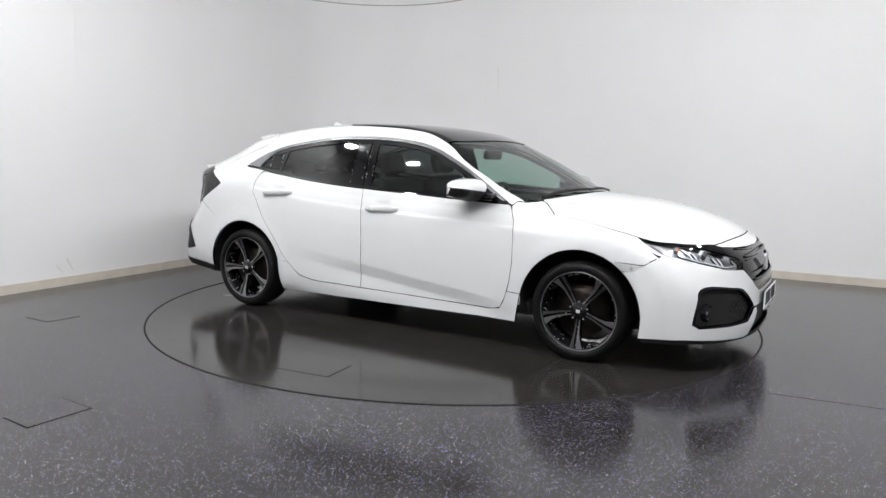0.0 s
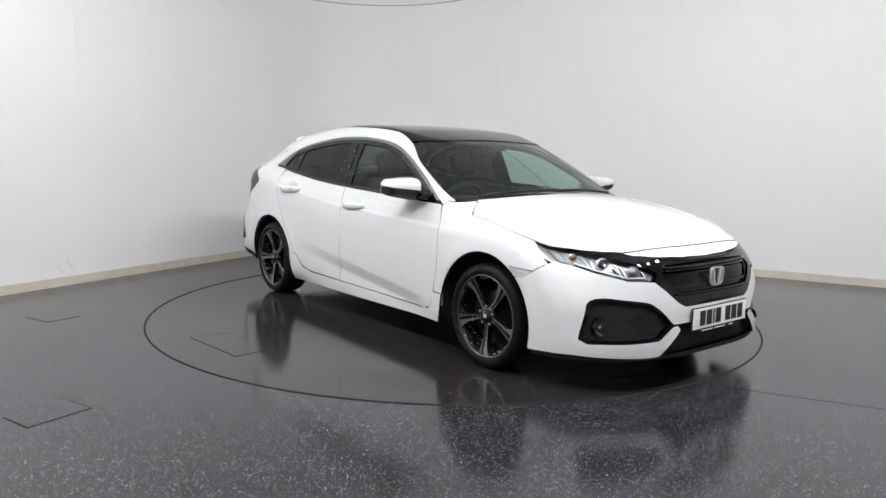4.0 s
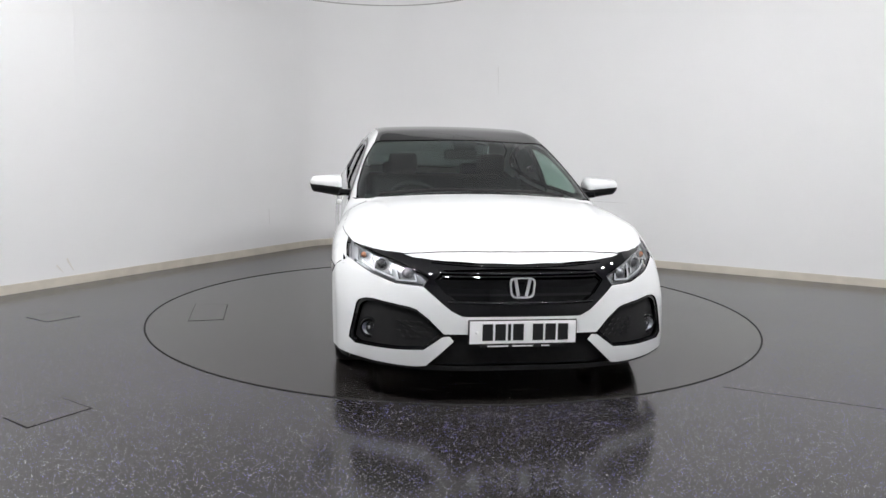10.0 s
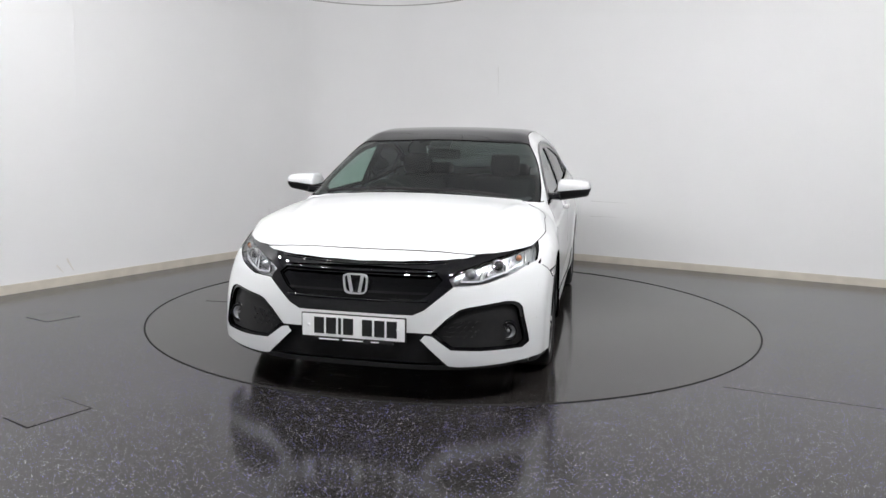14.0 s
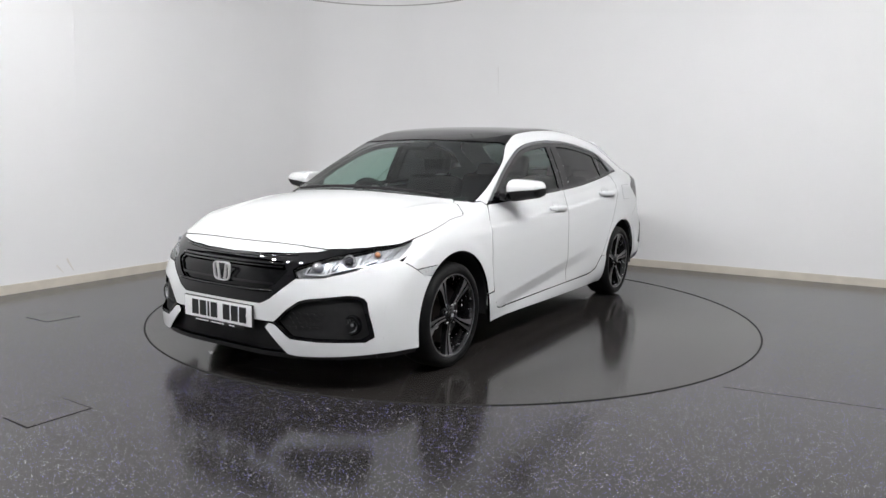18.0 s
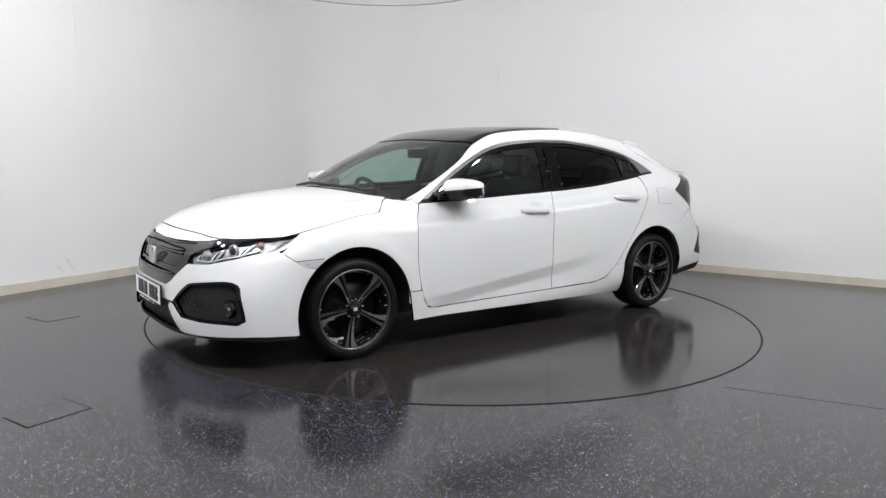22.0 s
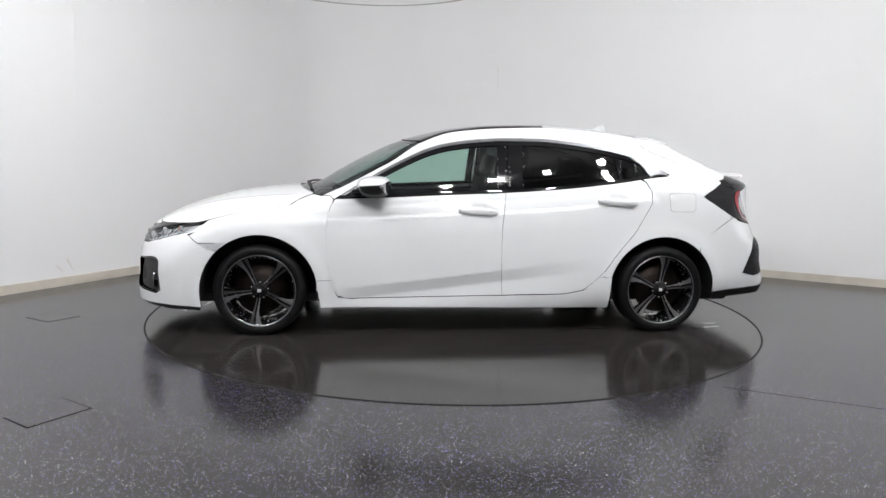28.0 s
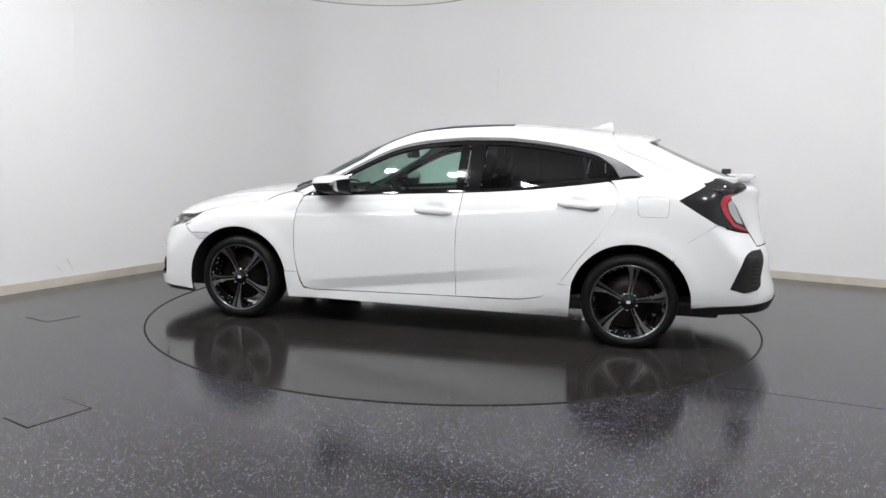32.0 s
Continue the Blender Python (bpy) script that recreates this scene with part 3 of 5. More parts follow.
def build_lamps(car):
    hl = [(0.80, 0.744), (0.70, 0.710), (0.60, 0.682), (0.47, 0.637), (0.440, 0.617), (0.466, 0.580), (0.585, 0.582), (0.70, 0.616), (0.76, 0.644), (0.80, 0.664)]
    inner = [(0.797, 0.735), (0.70, 0.704), (0.60, 0.676), (0.480, 0.634), (0.460, 0.615), (0.478, 0.588), (0.585, 0.589), (0.70, 0.623), (0.797, 0.670)]
    ho = [(1.657, 0.7525), (1.698, 0.7178), (1.750, 0.6868), (1.80, 0.6565)] + [(nose_x(0.80, z), float(z)) for z in np.linspace(0.664, 0.744, 6)]
    for k in (0, 1):
        flip = (lambda q: mirrored(q)) if k else (lambda q: q)
        s = -1 if k else 1
        hs = panel("headlamp", [flip(patch(hl, 0, lift=-0.040, depth=0, grid=0.02)), flip(patch(ho, 1, lift=-0.030, depth=0, grid=0.02))], LAMP_GREY, car, "clear headlamp with chrome reflectors")
        panel("lens", [flip(patch(hl, 0, lift=-0.003, depth=0.004, grid=0.02)), flip(patch(ho, 1, lift=-0.003, depth=0.004, grid=0.02))], LENS, hs)
        panel("bowl", [flip(patch(inner, 0, lift=-0.034, depth=0.004, grid=0.02))], FACET, hs, "silver reflector bowl")
        for y, z, r, mt, lb in ((0.650, 0.655, 0.025, PROJECTOR, "grey projector lens"), (0.535, 0.622, 0.022, FACET, ""), (0.735, 0.684, 0.015, AMBER, "amber indicator bulb")):
            bm = bmesh.new()
            m = Matrix.Translation((nose_x(y, z) - 0.026, s * y, z)) @ pose(0, 0, 0, 0, 0, -90 + s * 22)
            lathe(bm, [(r * 1.30, -0.012), (r * 1.24, 0.004), (r * 1.10, 0.006), (r * 1.0, -0.004)], 28)
            bmesh.ops.transform(bm, matrix=m, verts=bm.verts)
            ring = part("reflector", bm, CLEAR_LAMP, hs, "chrome reflector ring", smooth=True)
            bm = bmesh.new()
            lathe(bm, [(r, -0.006), (r * 0.9, 0.004), (r * 0.6, 0.011), (r * 0.25, 0.014), (0.001, 0.0145)], 24)
            bmesh.ops.transform(bm, matrix=m, verts=bm.verts)
            part("bulb_lens", bm, mt, hs, lb, smooth=True)
        # bright light guides under and between the bowls
        for pts in ([(0.50, 0.604), (0.58, 0.602), (0.70, 0.642), (0.755, 0.672), (0.755, 0.662), (0.70, 0.632), (0.58, 0.594), (0.50, 0.596)],
                    [(0.612, 0.622), (0.622, 0.624), (0.628, 0.650), (0.618, 0.650)], [(0.680, 0.640), (0.688, 0.643), (0.684, 0.668), (0.676, 0.666)], [(0.495, 0.600), (0.503, 0.598), (0.510, 0.632), (0.502, 0.634)],
                    [(0.590, 0.652), (0.600, 0.654), (0.594, 0.606), (0.583, 0.604)], [(0.688, 0.680), (0.698, 0.682), (0.704, 0.644), (0.695, 0.640)]):
            panel("light_guide", [flip(patch(pts, 0, lift=-0.018, depth=0.012, grid=0.02))], GUIDE, hs, "frosted light guide")
        for pts in ([(0.604, 0.672), (0.612, 0.674), (0.606, 0.596), (0.598, 0.594)], [(0.708, 0.704), (0.718, 0.706), (0.712, 0.632), (0.704, 0.630)], [(0.775, 0.722), (0.797, 0.730), (0.797, 0.676), (0.778, 0.668)]):
            panel("divider", [flip(patch(pts, 0, lift=-0.024, depth=0.01, grid=0.02))], LAMP_GREY, hs, "dark grey divider")
        mk = [(1.720, 0.603), (1.558, 0.613), (1.604, 0.566), (1.668, 0.565)]
        sm = panel("side_marker", [flip(patch(mk, 1, lift=0.003))], MARKER, car, "clear side marker lamp")
        for i in range(4):
            u = 0.18 + 0.21 * i
            a, b = (1.715 - 0.153 * u, 0.600 + 0.010 * u), (1.668 - 0.061 * u, 0.571)
            panel("rib", [flip(patch([a, (a[0] - 0.004, a[1]), (b[0] - 0.004, b[1]), b], 1, lift=0.0045, depth=0.002, grid=0.1))], LAMP_GREY, sm)
        bm = bmesh.new()
        lathe(bm, [(0.010, -0.003), (0.009, 0.0045), (0.001, 0.006)], 16)
        bmesh.ops.transform(bm, matrix=Matrix.Translation((1.658, s * side_y(1.658, 0.585), 0.585)) @ pose(0, 0, 0, 0, 0, 0 if s > 0 else 180), verts=bm.verts)
        part("bulb", bm, LAMP_GREY, sm, "grey bulb seen through the lens", smooth=True)
        # fog lamps
        bm = bmesh.new()
        lathe(bm, [(0.034, 0.004), (0.031, -0.004), (0.022, -0.015), (0.010, -0.020), (0.001, -0.021)], 28)
        m = Matrix.Translation((nose_x(0.70, 0.35) - 0.040, s * 0.713, 0.350)) @ pose(0, 0, 0, 0, 0, -90 + s * 14)
        bmesh.ops.transform(bm, matrix=m, verts=bm.verts)
        fog = part("fog_lamp", bm, FACET, car, "round clear fog lamp", smooth=True)
        bm = bmesh.new()
        lathe(bm, [(0.009, -0.020), (0.009, -0.006), (0.006, -0.002), (0.001, -0.001)], 16)
        bmesh.ops.transform(bm, matrix=m, verts=bm.verts)
        part("bulb", bm, LAMP_GREY, fog, "dark grey bulb shield", smooth=True)
        bm = bmesh.new()
        lathe(bm, [(0.034, 0.004), (0.026, 0.008), (0.014, 0.010), (0.001, 0.011)], 28)
        bmesh.ops.transform(bm, matrix=m, verts=bm.verts)
        part("lens", bm, LENS, fog, smooth=True)
        bm = bmesh.new()
        lathe(bm, [(0.034, -0.004), (0.037, 0.006), (0.042, 0.007), (0.046, 0.0), (0.048, -0.02)], 32)
        bmesh.ops.transform(bm, matrix=m @ Matrix.Diagonal((1, 1, 1.1, 1)), verts=bm.verts)
        part("ring", bm, GLOSS_BLACK, fog, "gloss black ring", smooth=True)
        rimo = [(0.782, 0.269), (0.811, 0.293), (0.805, 0.330), (0.775, 0.465), (0.761, 0.483), (0.738, 0.495), (0.700, 0.499), (0.530, 0.477), (0.497, 0.467), (0.440, 0.424), (0.375, 0.357), (0.465, 0.281), (0.60, 0.272)]
        rimi = [(0.593 + (y - 0.593) * 0.93, 0.385 + (z - 0.385) * 0.90) for y, z in rimo]
        panel("pocket_rim", [flip(patch(rimo[i:i + 2] + rimi[i:i + 2][::-1] if i < 12 else [rimo[12], rimo[0], rimi[0], rimi[12]], 0, lift=-0.006, depth=0.02, grid=0.1)) for i in range(13)], GLOSS_BLACK, car, "gloss black pocket rim")
        bez = [(0.593 + (y - 0.593) * 0.97, 0.385 + (z - 0.385) * 0.95) for y, z in rimo]
        fb = panel("fog_bezel", [flip(patch(bez, 0, lift=-0.026, depth=0.0))], MATT_BLACK, car, "black fog lamp surround")
        honeycomb("mesh_insert", 0, 1, [(0.44 + 0.034 * i + 0.017 * (j % 2), 0.335 + 0.022 * j) for i in range(5) for j in range(4)], 0.015, -0.022, fb, flip)
        # tail lamp, wrapped round the corner
        cut = [(tail_x(0.82, z), float(z)) for z in np.linspace(1.015, 0.782, 9)]
        tl = [(-1.618, 0.939), (-1.675, 0.974), (-1.734, 1.007), (-1.775, 1.030)] + cut + [(-1.825, 0.808), (-1.772, 0.840), (-1.719, 0.872), (-1.66, 0.910)]
        tr = [(0.82, 1.015), (0.792, 1.046), (0.729, 1.074), (0.685, 1.077), (0.564, 1.072), (0.562, 1.064), (0.795, 0.974), (0.753, 0.902), (0.711, 0.793), (0.687, 0.745), (0.774, 0.760), (0.82, 0.778)]
        t = panel("tail_lamp", [flip(patch(tl, 1, lift=0.001, depth=0.02)), flip(patch(tr, 0, -1, lift=0.001, depth=0.02, grid=0.02))], SMOKE_LENS, car, "smoked tail lamp with red light bar")
        red = [(0.790, 0.985), (0.820, 0.970), (0.834, 0.945), (0.837, 0.92), (0.835, 0.895), (0.826, 0.845), (0.793, 0.787), (0.690, 0.749), (0.703, 0.767), (0.782, 0.808), (0.803, 0.865), (0.812, 0.915), (0.806, 0.94), (0.785, 0.965)]
        panel("light_bar", [flip(patch(red, 0, -1, lift=0.004, depth=0.004, grid=0.02))], RED_LENS, t, "red light bar")
        clear = [(0.782, 0.955), (0.803, 0.93), (0.800, 0.872), (0.771, 0.816), (0.722, 0.796), (0.754, 0.895)]
        panel("clear_lens", [flip(patch(clear, 0, -1, lift=0.003, depth=0.004, grid=0.02))], CLEAR_LAMP, t, "clear reversing lens")
        vs = [(-1.938, 0.414), (-1.975, 0.51), (-2.012, 0.606)] + [(tail_x(0.80, z), float(z)) for z in np.linspace(0.626, 0.408, 8)] + [(-2.019, 0.393)]
        vr = [(0.80, 0.626), (0.752, 0.640), (0.645, 0.642), (0.70, 0.53), (0.755, 0.430), (0.80, 0.408)]
        v = panel("rear_vent", [flip(patch(vs, 1, lift=0.004, depth=0.006, grid=0.02)), flip(patch(vr, 0, -1, lift=0.004, depth=0.006, grid=0.02))], MATT_BLACK, car, "black honeycomb vent")
        honeycomb("mesh_insert", 0, -1, [(0.73 + 0.026 * i + 0.013 * (j % 2), 0.440 + 0.024 * j) for i in range(4) for j in range(8) if 0.775 - 0.5 * (0.024 * j) < 0.745 + 0.026 * i + 0.013 * (j % 2) < 0.835 - 0.1 * 0.024 * j], 0.011, 0.008, v, flip)


def honeycomb(name, axis, sign, cells, r, lift, car, flip, y_sign=1):
    """Small raised hexagons laid on the body in one mesh."""
    pieces = []
    for a, b in cells:
        hexa = [(a + r * math.cos(radians(60 * i)), b + r * 0.55 * math.sin(radians(60 * i))) for i in range(6)]
        pieces.append(flip(patch(hexa, axis, sign, lift=lift, depth=0.006, grid=0.2)))
    ob = panel(name, pieces, MATT_BLACK, car, "black honeycomb mesh")
    ob["kind"] = "stuff"


def build_plate(car):
    x = nose_x(0, 0.37) + 0.012
    bm = bmesh.new()
    box(bm, x - 0.01, x, -0.262, 0.262, 0.312, 0.430, 0.004)
    plate = part("number_plate", bm, INK, car, "white number plate with black bars")
    bm = bmesh.new()
    box(bm, x, x + 0.003, -0.256, 0.256, 0.317, 0.425, 0.001)
    part("plate_face", bm, PLATE_WHITE, plate)
    y = -0.195
    for i, wd in enumerate((0.05, 0.05, 0.014, 0.05, None, 0.05, 0.05, 0.05)):
        if wd is None:
            y += 0.033
            continue
        bm = bmesh.new()
        box(bm, x + 0.003, x + 0.0045, y, y + wd, 0.332, 0.411)
        part("character_bar", bm, INK, plate)
        y += wd + 0.011
    bm = bmesh.new()
    box(bm, x - 0.012, x + 0.002, -0.20, 0.20, 0.298, 0.312, 0.002)
    holder = part("plate_holder", bm, MATT_BLACK, plate)
    for y0, y1 in ((-0.17, -0.07), (-0.05, 0.05), (0.09, 0.13)):
        bm = bmesh.new()
        box(bm, x + 0.002, x + 0.003, y0, y1, 0.302, 0.308)
        part("lettering_bar", bm, PLATE_WHITE, plate)
    for yy in (-0.222, 0.222):
        bm = bmesh.new()
        lathe(bm, [(0.008, 0.0), (0.007, 0.003), (0.001, 0.004)], 12)
        bmesh.ops.transform(bm, matrix=Matrix.Translation((x + 0.003, yy, 0.371)) @ pose(0, 0, 0, 0, 0, -90), verts=bm.verts)
        part("screw_cap", bm, PLATE_WHITE, plate, smooth=True)
    # grille bars
    for z0, z1, y1, lift, mt in ((0.622, 0.646, 0.375, -0.006, GLOSS_BLACK), (0.536, 0.548, 0.345, -0.010, GLOSS_BLACK)):
        panel("grille_bar", both(patch([(0, z0), (y1, z0), (y1 + 0.008, z1), (0, z1)], 0, lift=lift, depth=0.012, grid=0.05)), mt, car, "black grille bar")
    gp = [(0, 0.50), (0.30, 0.504), (0.365, 0.546), (0.414, 0.605), (0.365, 0.65), (0, 0.655)]
    panel("grille_panel", both(patch(gp, 0, lift=-0.020, depth=0.01)), PILLAR, car, "smooth dark grille panel")
    # rounded gloss edges of the grille
    for name, ends, zf, r, off in (("grille_lip", 0.352, lambda y: 0.503 + 0.10 * abs(y) ** 3, 0.007, 0.0), ("grille_brow", 0.385, lambda y: 0.634 + 0.02 * y * y, 0.008, -0.004), ("grille_edge", 0.42, lambda y: 0.664 + 0.10 * y * y, 0.005, -0.002)):
        bm = bmesh.new()
        prev = None
        for y in np.linspace(-ends, ends, 33):
            z = zf(y)
            xc = nose_x(y, z) + off
            ring = [bm.verts.new((xc + r * math.cos(radians(45 * j)), y, z + r * math.sin(radians(45 * j)))) for j in range(8)]
            if prev:
                for j in range(8):
                    bm.faces.new((prev[j], prev[(j + 1) % 8], ring[(j + 1) % 8], ring[j]))
            else:
                bm.faces.new(ring[::-1])
            prev = ring
        bm.faces.new(prev)
        bmesh.ops.recalc_face_normals(bm, faces=bm.faces)
        part(name, bm, GLOSS_BLACK, car, "rounded gloss black grille edge", smooth=True)
    # maker's badge as a plain rounded frame with two slanted strokes
    xb = nose_x(0, 0.575) + 0.006
    bm = bmesh.new()
    out, inn = [], []
    for i in range(40):
        a = 2 * math.pi * i / 40
        ca, sa = math.cos(a), math.sin(a)
        ex = abs(ca) ** 0.45 * (1 if ca >= 0 else -1)
        ez = abs(sa) ** 0.45 * (1 if sa >= 0 else -1)
        wv = 1 + 0.08 * ez
        out.append((ex * 0.060 * wv, ez * 0.050))
        inn.append((ex * 0.0525 * wv, ez * 0.0425))
    vo = [[bm.verts.new((xb + d, y, 0.575 + z)) for y, z in loop] for loop, d in ((out, -0.006), (out, 0.006), (inn, 0.006), (inn, -0.006))]
    for a, b in zip(vo, vo[1:]):
        for i in range(40):
            bm.faces.new((a[i], a[(i + 1) % 40], b[(i + 1) % 40], b[i]))
    bmesh.ops.recalc_face_normals(bm, faces=bm.faces)
    badge = part("badge", bm, BRIGHT, car, "chrome badge")
    for s in (-1, 1):
        bm = bmesh.new()
        box(bm, xb - 0.006, xb + 0.005, -0.0075, 0.0075, -0.041, 0.041, 0.003, Matrix.Translation((0, s * 0.027, 0.575)) @ pose(0, 0, 0, -s * 11))
        part("stroke", bm, BRIGHT, badge)


def build_wheels(car):
    for x in (AXLE, -AXLE):
        for s in (1, -1):
            spin = {(1, 1): 83, (-1, 1): 264, (1, -1): 89, (-1, -1): 77}[(1 if x > 0 else -1, s)]
            # the wheel's own space: outer face towards +y
            bm = bmesh.new()
            lathe(bm, [(0.232, -0.012), (0.236, -0.004), (0.230, 0.0), (0.224, -0.004), (0.218, -0.02), (0.212, -0.06), (0.205, -0.12), (0.207, -0.19), (0.224, -0.205)], 64)
            w = part("wheel", bm, WET_BLACK, car, "black and machined alloy wheel", smooth=True)
            bm = bmesh.new()
            lathe(bm, [(0.226, -0.195), (0.245, -0.208), (0.275, -0.205), (0.292, -0.188), (0.298, -0.165), (0.299, -0.10), (0.298, -0.035), (0.293, -0.012), (0.280, 0.004), (0.262, 0.011), (0.246, 0.009), (0.236, 0.0), (0.231, -0.008)], 72)
            part("tyre", bm, RUBBER, w, "worn black rubber tyre", smooth=True)
            bm = bmesh.new()
            lathe(bm, [(0.2355, -0.006), (0.2345, 0.001), (0.2295, 0.001), (0.2275, -0.004)], 72)
            part("rim_edge", bm, MACHINED, w, "machined rim edge", smooth=True)
            bm = bmesh.new()
            lathe(bm, [(0.165, -0.085), (0.165, -0.075), (0.09, -0.075), (0.06, -0.055), (0.001, -0.055)], 40)
            part("brake_disc", bm, STEEL, w, smooth=True)
            bm = bmesh.new()
            lathe(bm, [(0.062, -0.06), (0.060, -0.026), (0.048, -0.018), (0.034, -0.016)], 30)
            part("hub", bm, RIM_BLACK, w, smooth=True)
            bm = bmesh.new()
            lathe(bm, [(0.034, -0.03), (0.033, -0.010), (0.028, -0.007), (0.001, -0.006)], 24)
            part("hub_cap", bm, RIM_BLACK, w, "black centre cap with plain badge", smooth=True)
            bm = bmesh.new()
            box(bm, -0.012, 0.012, -0.007, -0.003, -0.010, 0.010, 0.002)
            part("cap_badge", bm, BRIGHT, w)
            for i in range(5):
                turn = Matrix.Rotation(radians(spin + 72 * i), 4, "Y")
                for side in (-1, 1):
                    bm = bmesh.new()
                    # a rib from the hub to the rim, with a twist to one side
                    if side < 0:
                        secs = [(0.045, -0.0085, 0.0055, -0.020), (0.09, -0.0065, 0.0060, -0.023), (0.13, -0.0050, 0.0075, -0.020), (0.170, -0.0075, 0.0110, -0.013), (0.200, -0.0145, 0.0165, -0.008), (0.229, -0.0240, 0.0235, -0.004)]
                    else:
                        secs = [(0.045, 0.0085, 0.0055, -0.020), (0.09, 0.0125, 0.0060, -0.023), (0.13, 0.0175, 0.0070, -0.020), (0.170, 0.0225, 0.0090, -0.014), (0.200, 0.0260, 0.0115, -0.009), (0.229, 0.0285, 0.0150, -0.005)]
                    rg = []
                    for r, t, hw, o in secs:
                        rg.append([bm.verts.new(v) for v in ((r, o, t - hw), (r, o, t + hw), (r, o - 0.035, t + hw * 1.1), (r, o - 0.035, t - hw * 1.1))])
                    for a, b in zip(rg, rg[1:]):
                        for j in range(4):
                            bm.faces.new((a[j], a[(j + 1) % 4], b[(j + 1) % 4], b[j]))
                    bm.faces.new(rg[0])
                    bm.faces.new(rg[-1][::-1])
                    bmesh.ops.recalc_face_normals(bm, faces=bm.faces)
                    bmesh.ops.bevel(bm, geom=bm.edges[:], offset=0.0015, segments=1, affect="EDGES")
                    bmesh.ops.transform(bm, matrix=turn, verts=bm.verts)
                    me = part("spoke", bm, MACHINED if side < 0 else MACHINED_DARK, w)
                    me.data.materials.append(RIM_BLACK)
                    for f in me.data.polygons:
                        if f.normal.y < 0.8:
                            f.material_index = 1
                bm = bmesh.new()
                lathe(bm, [(0.0075, -0.03), (0.0075, -0.013), (0.005, -0.010), (0.001, -0.010)], 10)
                bmesh.ops.transform(bm, matrix=Matrix.Rotation(radians(spin - 36 + 72 * i), 4, "Y") @ Matrix.Translation((0.055, 0, 0)), verts=bm.verts)
                part("wheel_nut", bm, CHROME, w, smooth=True)
            # beads of water left in the barrel and on the spokes
            bm = bmesh.new()
            rng = random.Random(int(x * 10) + s * 7 + 40)
            for _ in range(110):
                a, d_ = rng.uniform(0, 2 * math.pi), rng.uniform(-0.10, -0.012)
                rr = 0.2175 if d_ > -0.02 else 0.217 - 0.12 * (-0.02 - d_)
                q = (rr * math.cos(a), d_, rr * math.sin(a))
                if rng.random() < 0.2:
                    i, r_ = rng.randrange(5), rng.uniform(0.07, 0.22)
                    a = radians(-spin - 72 * i) - rng.uniform(-0.02, 0.13)
                    q = (r_ * math.cos(a), -0.019 + 0.075 * max(0, r_ - 0.11), r_ * math.sin(a))
                bmesh.ops.create_icosphere(bm, subdivisions=1, radius=rng.uniform(0.0022, 0.0048), matrix=Matrix.Translation(q))
            drops = part("water_drops", bm, DROP, w, "small beads of water", smooth=True)
            drops["kind"] = "stuff"
            w.matrix_basis = Matrix.Translation((x, s * (0.872 if x > 0 else 0.878), HUB_Z + 0.005)) @ pose(0, 0, 0, 0, 0, 0 if s > 0 else 180)


def build_mirrors(car):
    for s in (1, -1):
        bodies = {}
        for kind in ("cap", "base", "glass"):
            bm = bmesh.new()
            rings = []
            n, k = 15, 20
            for i in range(n + 1):
                u = i / n
                y = 0.845 + 0.212 * u
                end = min(1.0, (1 - u) / 0.10) ** 0.45 * min(1.0, (u + 0.04) / 0.10) ** 0.4 if u < 1 else 0.02
                hx = (0.128 - 0.036 * u) * (0.5 + 0.5 * end)
                zc, up, dn = 0.990 + 0.004 * u, (0.056 - 0.018 * u ** 2) * end, (0.090 - 0.034 * u) * end
                xc = 0.600 - 0.012 * u + 0.03 * u * u
                ring = []
                for j in range(k):
                    a = 2 * math.pi * j / k
                    ca, sa = math.cos(a), math.sin(a)
                    ex = abs(ca) ** 0.7 * (1 if ca > 0 else -1)
                    ez = abs(sa) ** 0.75 * (1 if sa > 0 else -1)
                    x = xc + ex * hx * (1.0 if ex > 0 else 0.75)
                    z = zc + ez * (up if ez > 0 else dn)
                    if z < zc:
                        x = xc + (x - xc) * (1 - 1.6 * (zc - z))
                    if kind == "glass":
                        x = xc - hx * 0.75 - (0.002 if ex < 0 else 0.0)
                        z = zc - 0.010 + (z - zc) * 0.72
                    ring.append(bm.verts.new((x, s * y, z)))
                rings.append(ring)
            for p, q in zip(rings, rings[1:]):
                for j in range(k):
                    bm.faces.new((p[j], p[(j + 1) % k], q[(j + 1) % k], q[j]))
            bm.faces.new(rings[0])
            bm.faces.new(rings[-1][::-1])
            bmesh.ops.remove_doubles(bm, verts=bm.verts, dist=0.0004)
            bmesh.ops.recalc_face_normals(bm, faces=bm.faces)
            if kind != "glass":
                bmesh.ops.bisect_plane(bm, geom=bm.verts[:] + bm.edges[:] + bm.faces[:], plane_co=(0.6, s * 0.845, 0.974), plane_no=Vector((0.06, -s * 0.10, 1)).normalized(), clear_inner=kind == "cap", clear_outer=kind == "base")
            bodies[kind] = bm
        m = part("door_mirror", bodies["cap"], PAINT, car, "white door mirror with black base", smooth=True)
        part("mirror_base", bodies["base"], MATT_BLACK, m, "black mirror base", smooth=True)
        part("mirror_glass", bodies["glass"], CHROME, m, smooth=True)
        bm = bmesh.new()
        box(bm, 0.60, 0.76, 0.770, 0.870, 0.915, 0.958, 0.014)
        if s < 0:
            bmesh.ops.transform(bm, matrix=Matrix.Diagonal((1, -1, 1, 1)), verts=bm.verts)
            bmesh.ops.reverse_faces(bm, faces=bm.faces)
        part("mirror_arm", bm, GLOSS_BLACK, m, smooth=True)


